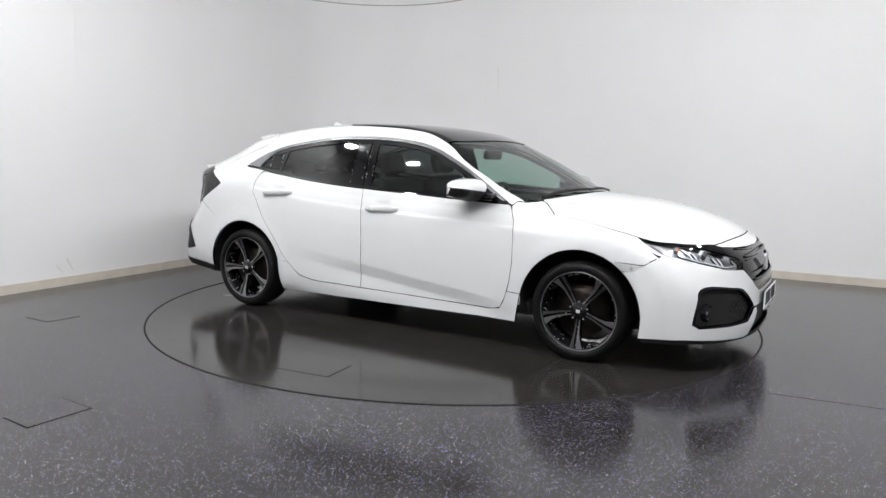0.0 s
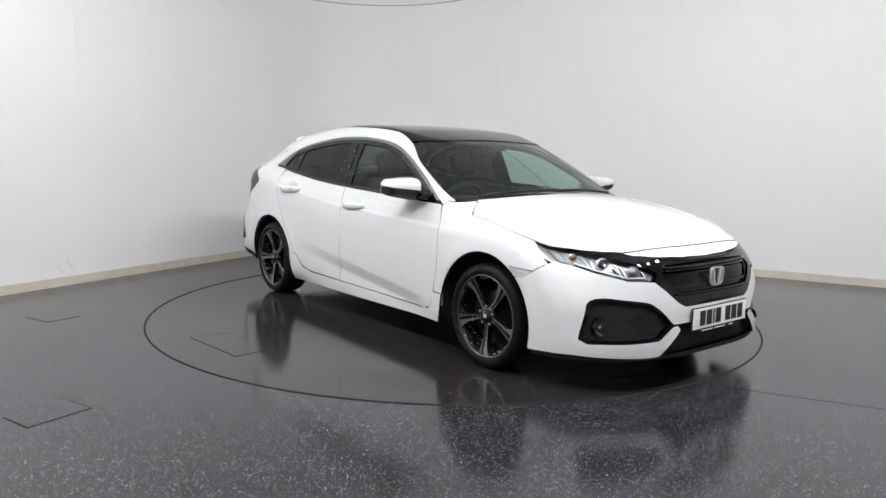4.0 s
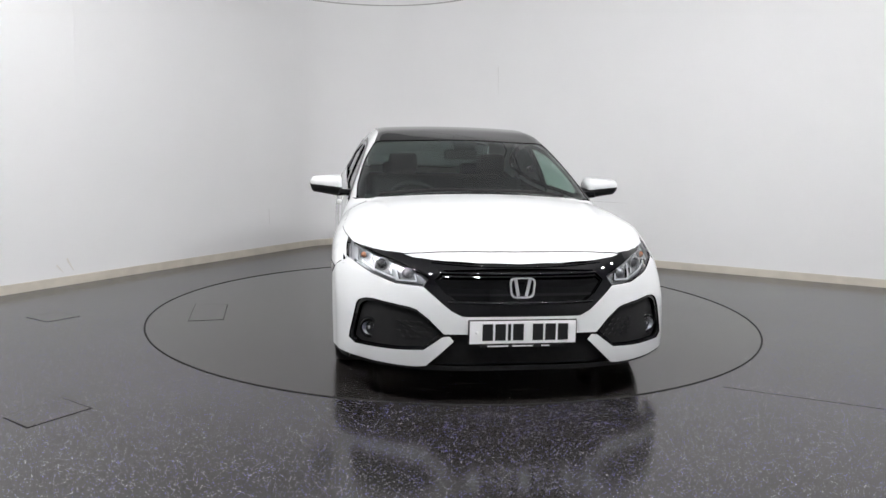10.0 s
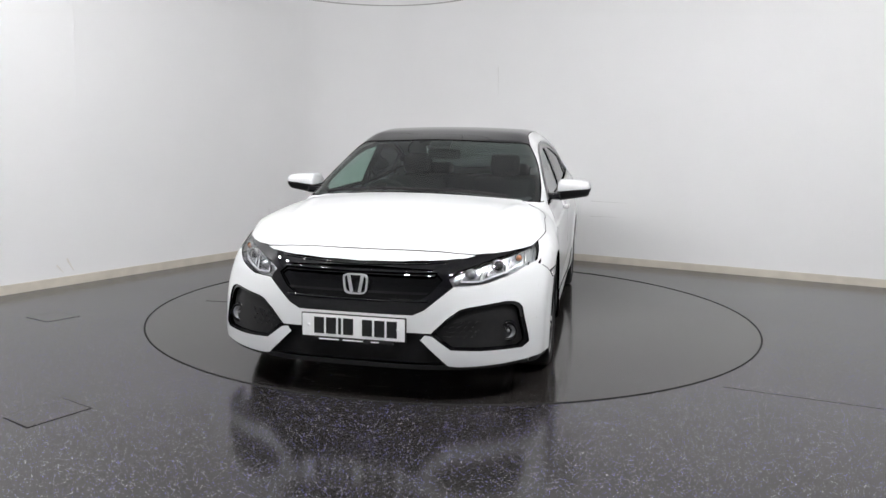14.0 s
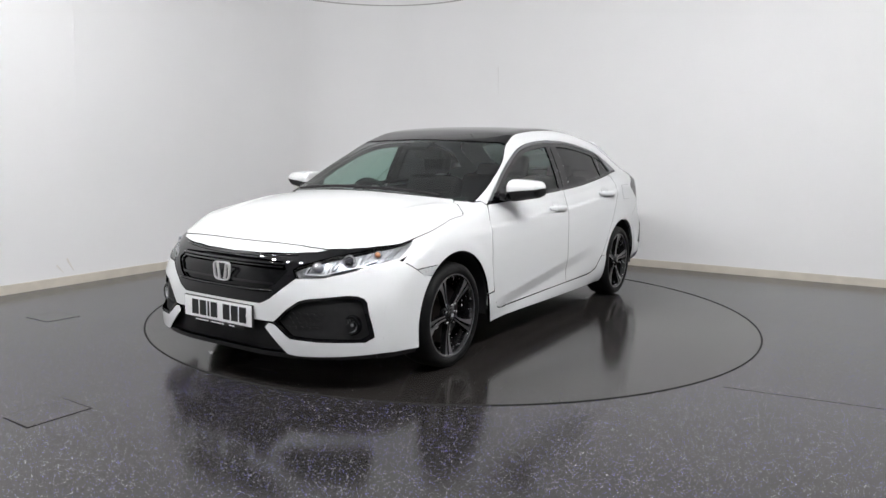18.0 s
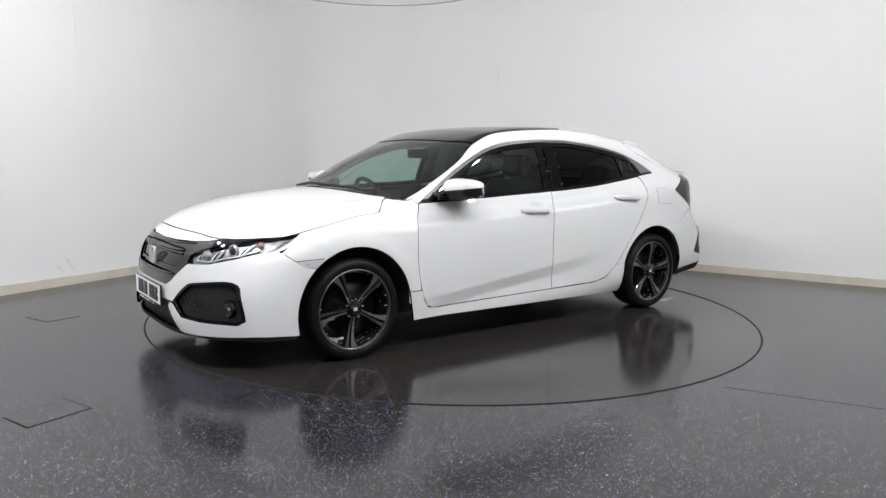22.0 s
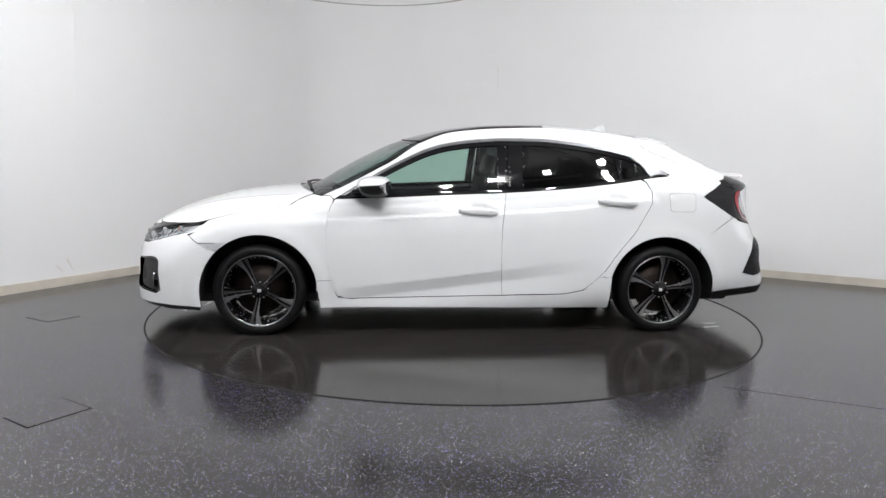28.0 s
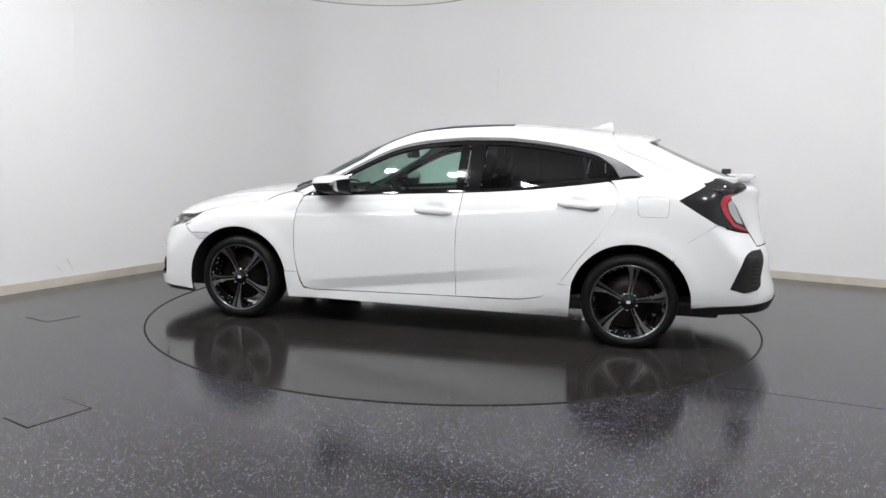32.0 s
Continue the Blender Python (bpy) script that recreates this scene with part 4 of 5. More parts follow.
def seat(car, name, y, x, w, bench=False):
    bm = bmesh.new()
    box(bm, x - 0.10, x + 0.42, y - w / 2, y + w / 2, 0.36, 0.54, 0.05)
    s = part(name, bm, SEAT, car, "dark cloth seat", smooth=True)
    bm = bmesh.new()
    box(bm, -0.07, 0.07, y - w / 2, y + w / 2, 0.0, 0.58, 0.06, Matrix.Translation((x - 0.10, 0, 0.46)) @ pose(0, 0, 0, 0, -18))
    part("backrest", bm, SEAT, s, smooth=True)
    for yy in ((y,) if not bench else (y - 0.36, y + 0.36)):
        bm = bmesh.new()
        box(bm, -0.05, 0.05, yy - 0.115, yy + 0.115, 0.60 if not bench else 0.56, 0.765 if not bench else 0.68, 0.045, Matrix.Translation((x - 0.10, 0, 0.46)) @ pose(0, 0, 0, 0, -16))
        part("headrest", bm, SEAT, s, smooth=True)


def build_cabin(car):
    seat(car, "driver_seat", -0.36, -0.05, 0.50)
    seat(car, "passenger_seat", 0.36, -0.05, 0.50)
    seat(car, "rear_seat", 0.0, -0.95, 1.25, True)
    bm = bmesh.new()
    box(bm, 0.62, 1.10, -0.72, 0.72, 0.55, 0.885, 0.07)
    part("dashboard", bm, TRIM, car, "dark moulded dashboard", smooth=True)
    bm = bmesh.new()
    box(bm, 0.58, 0.80, -0.55, -0.18, 0.82, 0.925, 0.04)
    part("instrument_hood", bm, TRIM, car, smooth=True)
    # steering wheel on the right-hand side
    bm = bmesh.new()
    rr, n = 0.018, 36
    rings = []
    for i in range(n):
        a = 2 * math.pi * i / n
        rings.append([bm.verts.new(((0.18 + rr * math.cos(2 * math.pi * j / 8)) * math.cos(a), (0.18 + rr * math.cos(2 * math.pi * j / 8)) * math.sin(a), rr * math.sin(2 * math.pi * j / 8))) for j in range(8)])
    for i in range(n):
        for j in range(8):
            bm.faces.new((rings[i][j], rings[(i + 1) % n][j], rings[(i + 1) % n][(j + 1) % 8], rings[i][(j + 1) % 8]))
    tilt = Matrix.Translation((0.50, -0.36, 0.84)) @ pose(0, 0, 0, 0, -62)
    bmesh.ops.transform(bm, matrix=tilt, verts=bm.verts)
    bmesh.ops.recalc_face_normals(bm, faces=bm.faces)
    st = part("steering_wheel", bm, TRIM, car, smooth=True)
    bm = bmesh.new()
    box(bm, -0.06, 0.06, -0.07, 0.07, -0.03, 0.01, 0.02)
    box(bm, -0.015, 0.015, -0.17, 0.17, -0.012, 0.006, 0.004)
    bmesh.ops.transform(bm, matrix=tilt, verts=bm.verts)
    part("hub", bm, TRIM, st, smooth=True)
    bm = bmesh.new()
    box(bm, -0.02, 0.02, -0.12, 0.12, -0.035, 0.035, 0.018, Matrix.Translation((0.32, 0, 1.195)) @ pose(0, 0, 0, 0, 12))
    part("rear_view_mirror", bm, TRIM, car, smooth=True)
    bm = bmesh.new()
    box(bm, -0.10, 0.06, -0.075, 0.075, -0.03, 0.0, 0.012, Matrix.Translation((0.44, 0, top_z(0.44, 0) - 0.012)) @ pose(0, 0, 0, 0, 22))
    part("sensor_housing", bm, TRIM, car, "dark sensor housing behind the windscreen", smooth=True)
    bm = bmesh.new()
    box(bm, -1.9, 1.0, -0.74, 0.74, 0.20, 0.30, 0.03)
    part("cabin_floor", bm, TRIM, car)
    bm = bmesh.new()
    box(bm, -1.72, 2.0, -0.62, 0.62, 0.175, 0.25, 0.03)
    part("underbody", bm, MATT_BLACK, car, "black underbody")
    bm = bmesh.new()
    box(bm, -2.0, -1.25, -0.60, 0.60, 0.80, 0.86, 0.03)
    part("parcel_shelf", bm, TRIM, car)
    lin = [(0.30, 0.0), (0.27, 0.45), (0.22, 0.56)] + [(float(x), float(EDGE(x)) - 0.01) for x in np.linspace(0.20, -1.235, 14)] + [(-1.235, 0)]
    panel("headlining", both(patch(lin, 2, lift=-0.035, depth=0)), LINING, car, "grey headlining")
    # wheel housings
    for x in (AXLE, -AXLE):
        for s in (1, -1):
            bm = bmesh.new()
            rows = []
            for r, y in ((0.377, 0.868), (0.385, 0.55), (0.05, 0.54)):
                rows.append([bm.verts.new((x + r * math.cos(radians(a)), s * y, HUB_Z + r * math.sin(radians(a)))) for a in range(-8, 189, 7)])
            for a, b in zip(rows, rows[1:]):
                for i in range(len(a) - 1):
                    bm.faces.new((a[i], a[i + 1], b[i + 1], b[i]))
            part("wheel_housing", bm, MATT_BLACK, car, smooth=True)


def build_car():
    car = new("hatchback_car")
    tagged(car, "white five-door hatchback with black glass roof on the turntable", "car")
    build_body(car)
    build_glazing(car)
    build_lamps(car)
    build_plate(car)
    build_wheels(car)
    build_mirrors(car)
    build_cabin(car)
    # beads of water along the window pillars
    rng = random.Random(12)
    for sgn in (1, -1):
        bm = bmesh.new()
        for x0 in (-0.212, -0.262, -0.292, -0.384, -1.055, -1.16):
            for _ in range(7):
                z = rng.uniform(float(BELT(x0)) + 0.03, float(DLO(x0)) - 0.05)
                x = x0 - 0.06 * (z - 1.0) + rng.uniform(-0.006, 0.006)
                k = rng.uniform(0.0016, 0.0036)
                bmesh.ops.create_icosphere(bm, subdivisions=1, radius=1.0, matrix=Matrix.Translation((x, sgn * (side_y(x, z) + 0.003), z)) @ Matrix.Diagonal((k, k * 0.7, k * rng.uniform(1, 2.4), 1)))
        beads = part("water_beads", bm, DROP, car, "small beads of water along the window pillars", smooth=True)
        beads["kind"] = "stuff"
    # shark-fin aerial
    bm = bmesh.new()
    zt = top_z(-1.08, 0) - 0.004
    v = [bm.verts.new(p) for p in ((-1.00, 0.025, zt), (-1.00, -0.025, zt), (-1.20, -0.032, zt - 0.015), (-1.20, 0.032, zt - 0.015), (-1.155, 0.006, zt + 0.055), (-1.155, -0.006, zt + 0.055), (-1.185, 0.006, zt + 0.057), (-1.185, -0.006, zt + 0.057))]
    for q in ((0, 1, 5, 4), (4, 5, 7, 6), (6, 7, 2, 3), (0, 4, 6, 3), (1, 2, 7, 5), (0, 3, 2, 1)):
        bm.faces.new([v[i] for i in q])
    bmesh.ops.recalc_face_normals(bm, faces=bm.faces)
    bmesh.ops.bevel(bm, geom=bm.edges[:], offset=0.004, segments=2, affect="EDGES")
    part("aerial", bm, PAINT, car, "white shark-fin aerial", smooth=True)
    # roof-edge spoiler: a thin blade over the head of the rear window
    bm = bmesh.new()
    rows = []
    for y in np.linspace(-0.60, 0.60, 25):
        u = abs(y) / 0.60
        z0 = top_z(-1.26, y)
        xt = -1.525 + 0.08 * u ** 2.2
        zt = 1.326 - 0.022 * u ** 2
        rows.append([bm.verts.new(p) for p in ((-1.255, y, z0 + 0.003), ((-1.255 + xt) / 2, y, (z0 + zt) / 2 + 0.010), (xt, y, zt), (xt + 0.004, y, zt - 0.010), (-1.40, y, top_z(-1.40, y) - 0.004))])
    for a, b in zip(rows, rows[1:]):
        for i in range(5):
            bm.faces.new((a[i], a[(i + 1) % 5], b[(i + 1) % 5], b[i]))
    bm.faces.new(rows[0])
    bm.faces.new(rows[-1][::-1])
    bmesh.ops.recalc_face_normals(bm, faces=bm.faces)
    part("roof_spoiler", bm, PAINT, car)
    # lip spoiler across the tail
    bm = bmesh.new()
    rows = []
    for y in np.linspace(-0.70, 0.70, 29):
        u = abs(y) / 0.70
        xt = -2.155 + 0.19 * u ** 2.4
        zt = 1.090 - 0.012 * u * u
        xf = xt + 0.13
        rows.append([bm.verts.new(p) for p in ((xf, y, top_z(xf, y) + 0.002), (xt + 0.05, y, (top_z(xf, y) + zt) / 2 - 0.004), (xt, y, zt), (xt + 0.004, y, zt - 0.014), (xt + 0.06, y, zt - 0.06))])
    for a, b in zip(rows, rows[1:]):
        for i in range(5):
            bm.faces.new((a[i], a[(i + 1) % 5], b[(i + 1) % 5], b[i]))
    bm.faces.new(rows[0])
    bm.faces.new(rows[-1][::-1])
    bmesh.ops.recalc_face_normals(bm, faces=bm.faces)
    part("lip_spoiler", bm, PAINT, car)
    # wiper arms
    for y0, y1, xa, xb in ((-0.62, -0.02, 1.00, 1.085), (-0.05, 0.56, 1.10, 1.03)):
        bm = bmesh.new()
        prev = None
        for i in range(13):
            y = y0 + (y1 - y0) * i / 12
            x = xa + (xb - xa) * i / 12
            z = top_z(x, y) + 0.012
            ring = [bm.verts.new((x + dx, y, z + dz)) for dx, dz in ((-0.010, -0.006), (0.010, -0.010), (0.008, 0.004), (-0.006, 0.008))]
            if prev:
                for j in range(4):
                    bm.faces.new((prev[j], prev[(j + 1) % 4], ring[(j + 1) % 4], ring[j]))
            else:
                bm.faces.new(ring)
            prev = ring
        bm.faces.new(prev[::-1])
        bmesh.ops.recalc_face_normals(bm, faces=bm.faces)
        part("wiper", bm, MATT_BLACK, car, "black windscreen wiper")
    bm = bmesh.new()
    box(bm, -2.01, -1.95, -0.02, 0.02, top_z(-1.98, 0), top_z(-1.98, 0) + 0.035, 0.008)
    part("rear_wiper", bm, MATT_BLACK, car, "black rear wiper boss")
    return car


# ---------------------------------------------------------------- the room
def floor_material(name, flecks, tone=1.0, smooth_=0.16):
    m = material(name, (0.030, 0.028, 0.027), rough=0.22, spec=0.46, bump=0.08, bump_scale=60)
    nt = m.node_tree
    b = nt.nodes["Principled BSDF"]
    co = nt.nodes.new("ShaderNodeTexCoord")
    vo = nt.nodes.new("ShaderNodeTexVoronoi")
    vo.inputs["Scale"].default_value = 130
    nt.links.new(co.outputs["Object"], vo.inputs["Vector"])
    near = nt.nodes.new("ShaderNodeMath")
    near.operation = "LESS_THAN"
    near.inputs[1].default_value = 0.245
    nt.links.new(vo.outputs["Distance"], near.inputs[0])
    sep = nt.nodes.new("ShaderNodeSeparateColor")
    nt.links.new(vo.outputs["Color"], sep.inputs[0])
    some = nt.nodes.new("ShaderNodeMath")
    some.operation = "LESS_THAN"
    some.inputs[1].default_value = flecks
    nt.links.new(sep.outputs[0], some.inputs[0])
    both_ = nt.nodes.new("ShaderNodeMath")
    both_.operation = "MULTIPLY"
    nt.links.new(near.outputs[0], both_.inputs[0])
    nt.links.new(some.outputs[0], both_.inputs[1])
    hue = nt.nodes.new("ShaderNodeValToRGB")
    hue.color_ramp.interpolation = "CONSTANT"
    e = hue.color_ramp.elements
    e[0].color, e[1].position, e[1].color = (0.23, 0.22, 0.66, 1), 0.4, (0.44, 0.43, 0.54, 1)
    x = e.new(0.85)
    x.color = (0.80, 0.79, 0.83, 1)
    nt.links.new(sep.outputs[1], hue.inputs[0])
    big = nt.nodes.new("ShaderNodeTexNoise")
    big.inputs["Scale"].default_value = 0.8
    big.inputs["Detail"].default_value = 7
    nt.links.new(co.outputs["Object"], big.inputs["Vector"])
    base = nt.nodes.new("ShaderNodeMixRGB")
    base.inputs[1].default_value, base.inputs[2].default_value = (0.010 * tone, 0.009 * tone, 0.0085 * tone, 1), (0.019 * tone, 0.017 * tone, 0.016 * tone, 1)
    nt.links.new(big.outputs["Fac"], base.inputs[0])
    mix = nt.nodes.new("ShaderNodeMixRGB")
    nt.links.new(both_.outputs[0], mix.inputs[0])
    nt.links.new(base.outputs[0], mix.inputs[1])
    nt.links.new(hue.outputs[0], mix.inputs[2])
    nt.links.new(mix.outputs[0], b.inputs["Base Color"])
    mr = nt.nodes.new("ShaderNodeMapRange")
    mr.inputs[1].default_value, mr.inputs[2].default_value = 0.3, 0.7
    mr.inputs[3].default_value, mr.inputs[4].default_value = smooth_, smooth_ * 1.4
    nt.links.new(big.outputs["Fac"], mr.inputs[0])
    nt.links.new(mr.outputs[0], b.inputs["Roughness"])
    return m


FLOOR = floor_material("speckled_floor", 0.50, 1.35, 0.15)
DECK = floor_material("plain_deck", 0.03, 1.6, 0.11)
WALL = material("white_wall_paint", (0.86, 0.855, 0.855), rough=0.75, vary=0.03, scale=1.3, bump=0.12, bump_scale=40)
CEIL = material("pale_grey_ceiling", (0.76, 0.76, 0.76), rough=0.9, vary=0.03, scale=2)
SKIRT = material("cream_skirting", (0.64, 0.59, 0.51), rough=0.5, vary=0.18, scale=7, bump=0.1, bump_scale=60)
DARK_GAP = material("dark_gap", (0.006, 0.006, 0.006), rough=0.8, vary=0.3, scale=20)
LAMP = material("lamp_diffuser", (0.98, 0.985, 1.0), rough=0.6, glow=LAMP_GLOW)
RING = material("grey_ring_paint", (0.42, 0.41, 0.40), rough=0.6, vary=0.08, scale=8)
DARK_WALL = material("pale_wall_paint", (0.84, 0.84, 0.84), rough=0.8, vary=0.08, scale=1.5, bump=0.12, bump_scale=40)
FRAME = material("white_lamp_frame", (0.7, 0.7, 0.7), rough=0.5, vary=0.05, scale=10)
SCUFF = material("grey_scuff", (0.70, 0.69, 0.68), rough=0.8, vary=0.1, scale=20)
BROWN_SCUFF = material("brown_scuff", (0.78, 0.75, 0.71), rough=0.8, vary=0.15, scale=30)
PUDDLE = material("thin_water_film", (0.014, 0.013, 0.012), rough=0.03, spec=1.0, coat=1.0, vary=0.2, scale=14, bump=0.5, bump_scale=22)
SMEARS = ((-1.10, 0.0, 0.24, 0.07, 70), (-1.22, -0.16, 0.14, 0.035, 20), (-0.98, 0.14, 0.10, 0.03, 100), (0.80, 0.05, 0.16, 0.035, 15), (0.95, -0.06, 0.08, 0.02, 60),
          (1.36, -0.62, 0.10, 0.03, 30), (-1.36, -0.66, 0.12, 0.035, 160), (-1.40, 0.64, 0.12, 0.03, 20), (1.98, -0.42, 0.10, 0.022, 65), (1.90, -0.20, 0.12, 0.018, 80), (2.02, 0.05, 0.08, 0.016, 95),
          (-0.88, 0.72, 0.20, 0.05, 5), (-0.62, 0.78, 0.12, 0.03, 170), (-1.72, 0.74, 0.16, 0.04, 12), (-1.80, 0.62, 0.12, 0.02, 175), (-0.90, -0.74, 0.18, 0.045, 175), (-1.70, -0.70, 0.14, 0.03, 8),
          (0.95, 0.80, 0.13, 0.03, 20), (0.98, -0.80, 0.15, 0.035, 160))
TABLE_R, COVE = 2.237, 0.95
WALL_MARKS = (
    ("wall_joint", "raised white joint strip on the wall", "a", 3.92, 2.95, 3.966, 1.59, 0.030, WALL),
    ("wall_hairline", "thin grey hairline joint in the wall", "b", 2.192, 2.239, 2.202, 1.909, 0.006, SCUFF),
    ("wall_scratch", "long thin grey scratch on the wall", "b", 3.389, 0.694, 3.808, 0.688, 0.007, SCUFF),
    ("wall_scratch", "thin grey scratch low on the wall", "b", 3.397, 0.520, 3.721, 0.526, 0.006, SCUFF),
    ("wall_hairline", "short faint grey line on the wall", "a", 1.571, 0.519, 1.565, 0.344, 0.006, SCUFF),
    ("wall_scuff", "faint brown scuff above the skirting board", "a", 4.124, 0.232, 4.066, 0.125, 0.018, BROWN_SCUFF),
    ("wall_scuff", "faint brown scuff above the skirting board", "a", 4.22, 0.185, 4.162, 0.117, 0.014, BROWN_SCUFF))


def ring_sheet(bm, r0, r1, z, n=128, rings=1):
    vs = [[bm.verts.new((r * math.cos(2 * math.pi * i / n), r * math.sin(2 * math.pi * i / n), z)) for i in range(n)] for r in np.linspace(r0, r1, rings + 1)]
    for a, b in zip(vs, vs[1:]):
        for i in range(n):
            bm.faces.new((a[i], a[(i + 1) % n], b[(i + 1) % n], b[i]) if r1 > r0 else (a[i], b[i], b[(i + 1) % n], a[(i + 1) % n]))
    return vs


def build_room():
    bm = bmesh.new()
    vs = ring_sheet(bm, TABLE_R + 0.012, 18.0, 0.0)
    low = [bm.verts.new((v.co.x, v.co.y, -0.05)) for v in vs[0]]
    for i in range(128):
        bm.faces.new((vs[0][i], low[i], low[(i + 1) % 128], vs[0][(i + 1) % 128]))
    bmesh.ops.recalc_face_normals(bm, faces=bm.faces)
    tagged(part("floor", bm, FLOOR), "dark speckled glossy safety floor", "floor", kind="structure")
    bm = bmesh.new()
    bmesh.ops.create_circle(bm, cap_ends=True, segments=96, radius=TABLE_R + 0.05, matrix=Matrix.Translation((0, 0, -0.05)))
    tagged(part("pit_floor", bm, DARK_GAP), "dark gap under the turntable", "floor", kind="structure")
    ends = {"wall_back_left": (CORNER, CORNER + ALONG_A * SIZE_A), "wall_back_right": (CORNER, CORNER + ALONG_B * SIZE_B),
            "wall_front_right": (CORNER + ALONG_B * SIZE_B, CORNER + ALONG_B * SIZE_B + ALONG_A * SIZE_A),
            "wall_front_left": (CORNER + ALONG_A * SIZE_A, CORNER + ALONG_B * SIZE_B + ALONG_A * SIZE_A)}
    mid = CORNER + ALONG_A * SIZE_A / 2 + ALONG_B * SIZE_B / 2
    for nm, (a, b) in ends.items():
        d = (b - a).normalized()
        out = Vector((d.y, -d.x, 0))
        if out.dot((a + b) / 2 - mid) < 0:
            out = -out
        for kind in ("wall", "base"):
            bm = bmesh.new()
            t0, t1, h = (0.0, 0.12, CEILING) if kind == "wall" else (-0.016, -0.001, 0.078)
            e0, e1 = (a - d * 0.12, b + d * 0.12) if kind == "wall" and nm.endswith("left") else (a, b)
            if kind == "wall" and nm.startswith("wall_back"):
                e0 = a + d * COVE
            if kind == "base":
                e0, e1 = a + d * (COVE if nm.startswith("wall_back") else 0.001), b - d * 0.001
            q = [e0 + out * t0, e1 + out * t0, e1 + out * t1, e0 + out * t1]
            lo = [bm.verts.new((p.x, p.y, 0.0)) for p in q]
            hi = [bm.verts.new((p.x, p.y, h)) for p in q]
            bm.faces.new(lo)
            bm.faces.new(hi)
            for i in range(4):
                bm.faces.new((lo[i], lo[(i + 1) % 4], hi[(i + 1) % 4], hi[i]))
            bmesh.ops.recalc_face_normals(bm, faces=bm.faces)
            if kind == "wall":
                back = nm.startswith("wall_back")
                tagged(part(nm, bm, WALL if back else DARK_WALL), "plain white painted studio wall" if back else "plain pale studio wall", "wall", kind="structure")
            else:
                bmesh.ops.bevel(bm, geom=[e for e in bm.edges if all(v.co.z > 0.01 for v in e.verts)], offset=0.004, segments=2, affect="EDGES")
                tagged(part("baseboard", bm, SKIRT), "worn cream painted skirting board", "baseboard", kind="structure")
    # the rounded corner between the two back walls
    bm = bmesh.new()
    mid_ = CORNER + ALONG_A * COVE + ALONG_B * COVE
    cols = []
    for r in (COVE, COVE + 0.12):
        for z in (0.0, CEILING):
            cols.append([bm.verts.new((p.x, p.y, z)) for p in (mid_ - ALONG_B * r * math.cos(radians(a)) - ALONG_A * r * math.sin(radians(a)) for a in range(0, 91, 6))])
    for u, v in ((0, 1), (2, 3)):
        for i in range(15):
            bm.faces.new((cols[u][i], cols[u][i + 1], cols[v][i + 1], cols[v][i]))
    bmesh.ops.recalc_face_normals(bm, faces=bm.faces)
    board = bmesh.new()
    cols = []
    for r, z in ((COVE - 0.001, 0.0), (COVE - 0.001, 0.078), (COVE - 0.012, 0.078), (COVE - 0.016, 0.073), (COVE - 0.016, 0.0)):
        cols.append([board.verts.new((p.x, p.y, z)) for p in (mid_ - ALONG_B * r * math.cos(radians(a)) - ALONG_A * r * math.sin(radians(a)) for a in range(0, 91, 5))])
    for u, v in zip(cols, cols[1:]):
        for i in range(18):
            board.faces.new((u[i], u[i + 1], v[i + 1], v[i]))
    bmesh.ops.recalc_face_normals(board, faces=board.faces)
    tagged(part("baseboard", board, SKIRT), "worn cream painted skirting board round the corner", "baseboard", kind="structure")
    tagged(part("wall_corner", bm, WALL, smooth=True), "rounded white painted wall corner", "wall", kind="structure")
    bm = bmesh.new()
    q = [CORNER, CORNER + ALONG_A * SIZE_A, CORNER + ALONG_A * SIZE_A + ALONG_B * SIZE_B, CORNER + ALONG_B * SIZE_B]
    lo = [bm.verts.new((p.x, p.y, CEILING)) for p in q]
    hi = [bm.verts.new((p.x, p.y, CEILING + 0.1)) for p in q]
    bm.faces.new(lo)
    bm.faces.new(hi)
    for i in range(4):
        bm.faces.new((lo[i], lo[(i + 1) % 4], hi[(i + 1) % 4], hi[i]))
    bmesh.ops.recalc_face_normals(bm, faces=bm.faces)
    tagged(part("ceiling", bm, CEIL), "plain pale grey studio ceiling", "ceiling", kind="structure")


def build_lights():
    first = None
    for r, b in LAMP_PLACES:
        m = pose(r * math.cos(radians(b)), r * math.sin(radians(b)), CEILING - 0.17, 0, LAMP_TILT, b)
        if first is None:
            first = new("ceiling_light")
            tagged(first, "bright compact square ceiling floodlight", "ceiling lamp", "ceiling panel lamps")
            bm = bmesh.new()
            box(bm, -0.085, 0.085, -0.085, 0.085, 0.0, 0.06, 0.006)
            part("frame", bm, FRAME, first)
            bm = bmesh.new()
            box(bm, -0.065, 0.065, -0.065, 0.065, -0.006, -0.001)
            part("diffuser", bm, LAMP, first, "glowing white diffuser")
            for y in (-0.095, 0.095):
                bm = bmesh.new()
                box(bm, -0.012, 0.012, y - 0.003, y + 0.003, 0.02, 0.19, 0.0, Matrix.Rotation(radians(-LAMP_TILT), 4, "Y"))
                part("bracket", bm, FRAME, first)
            first.matrix_basis = m
        else:
            copy_thing(first, m)


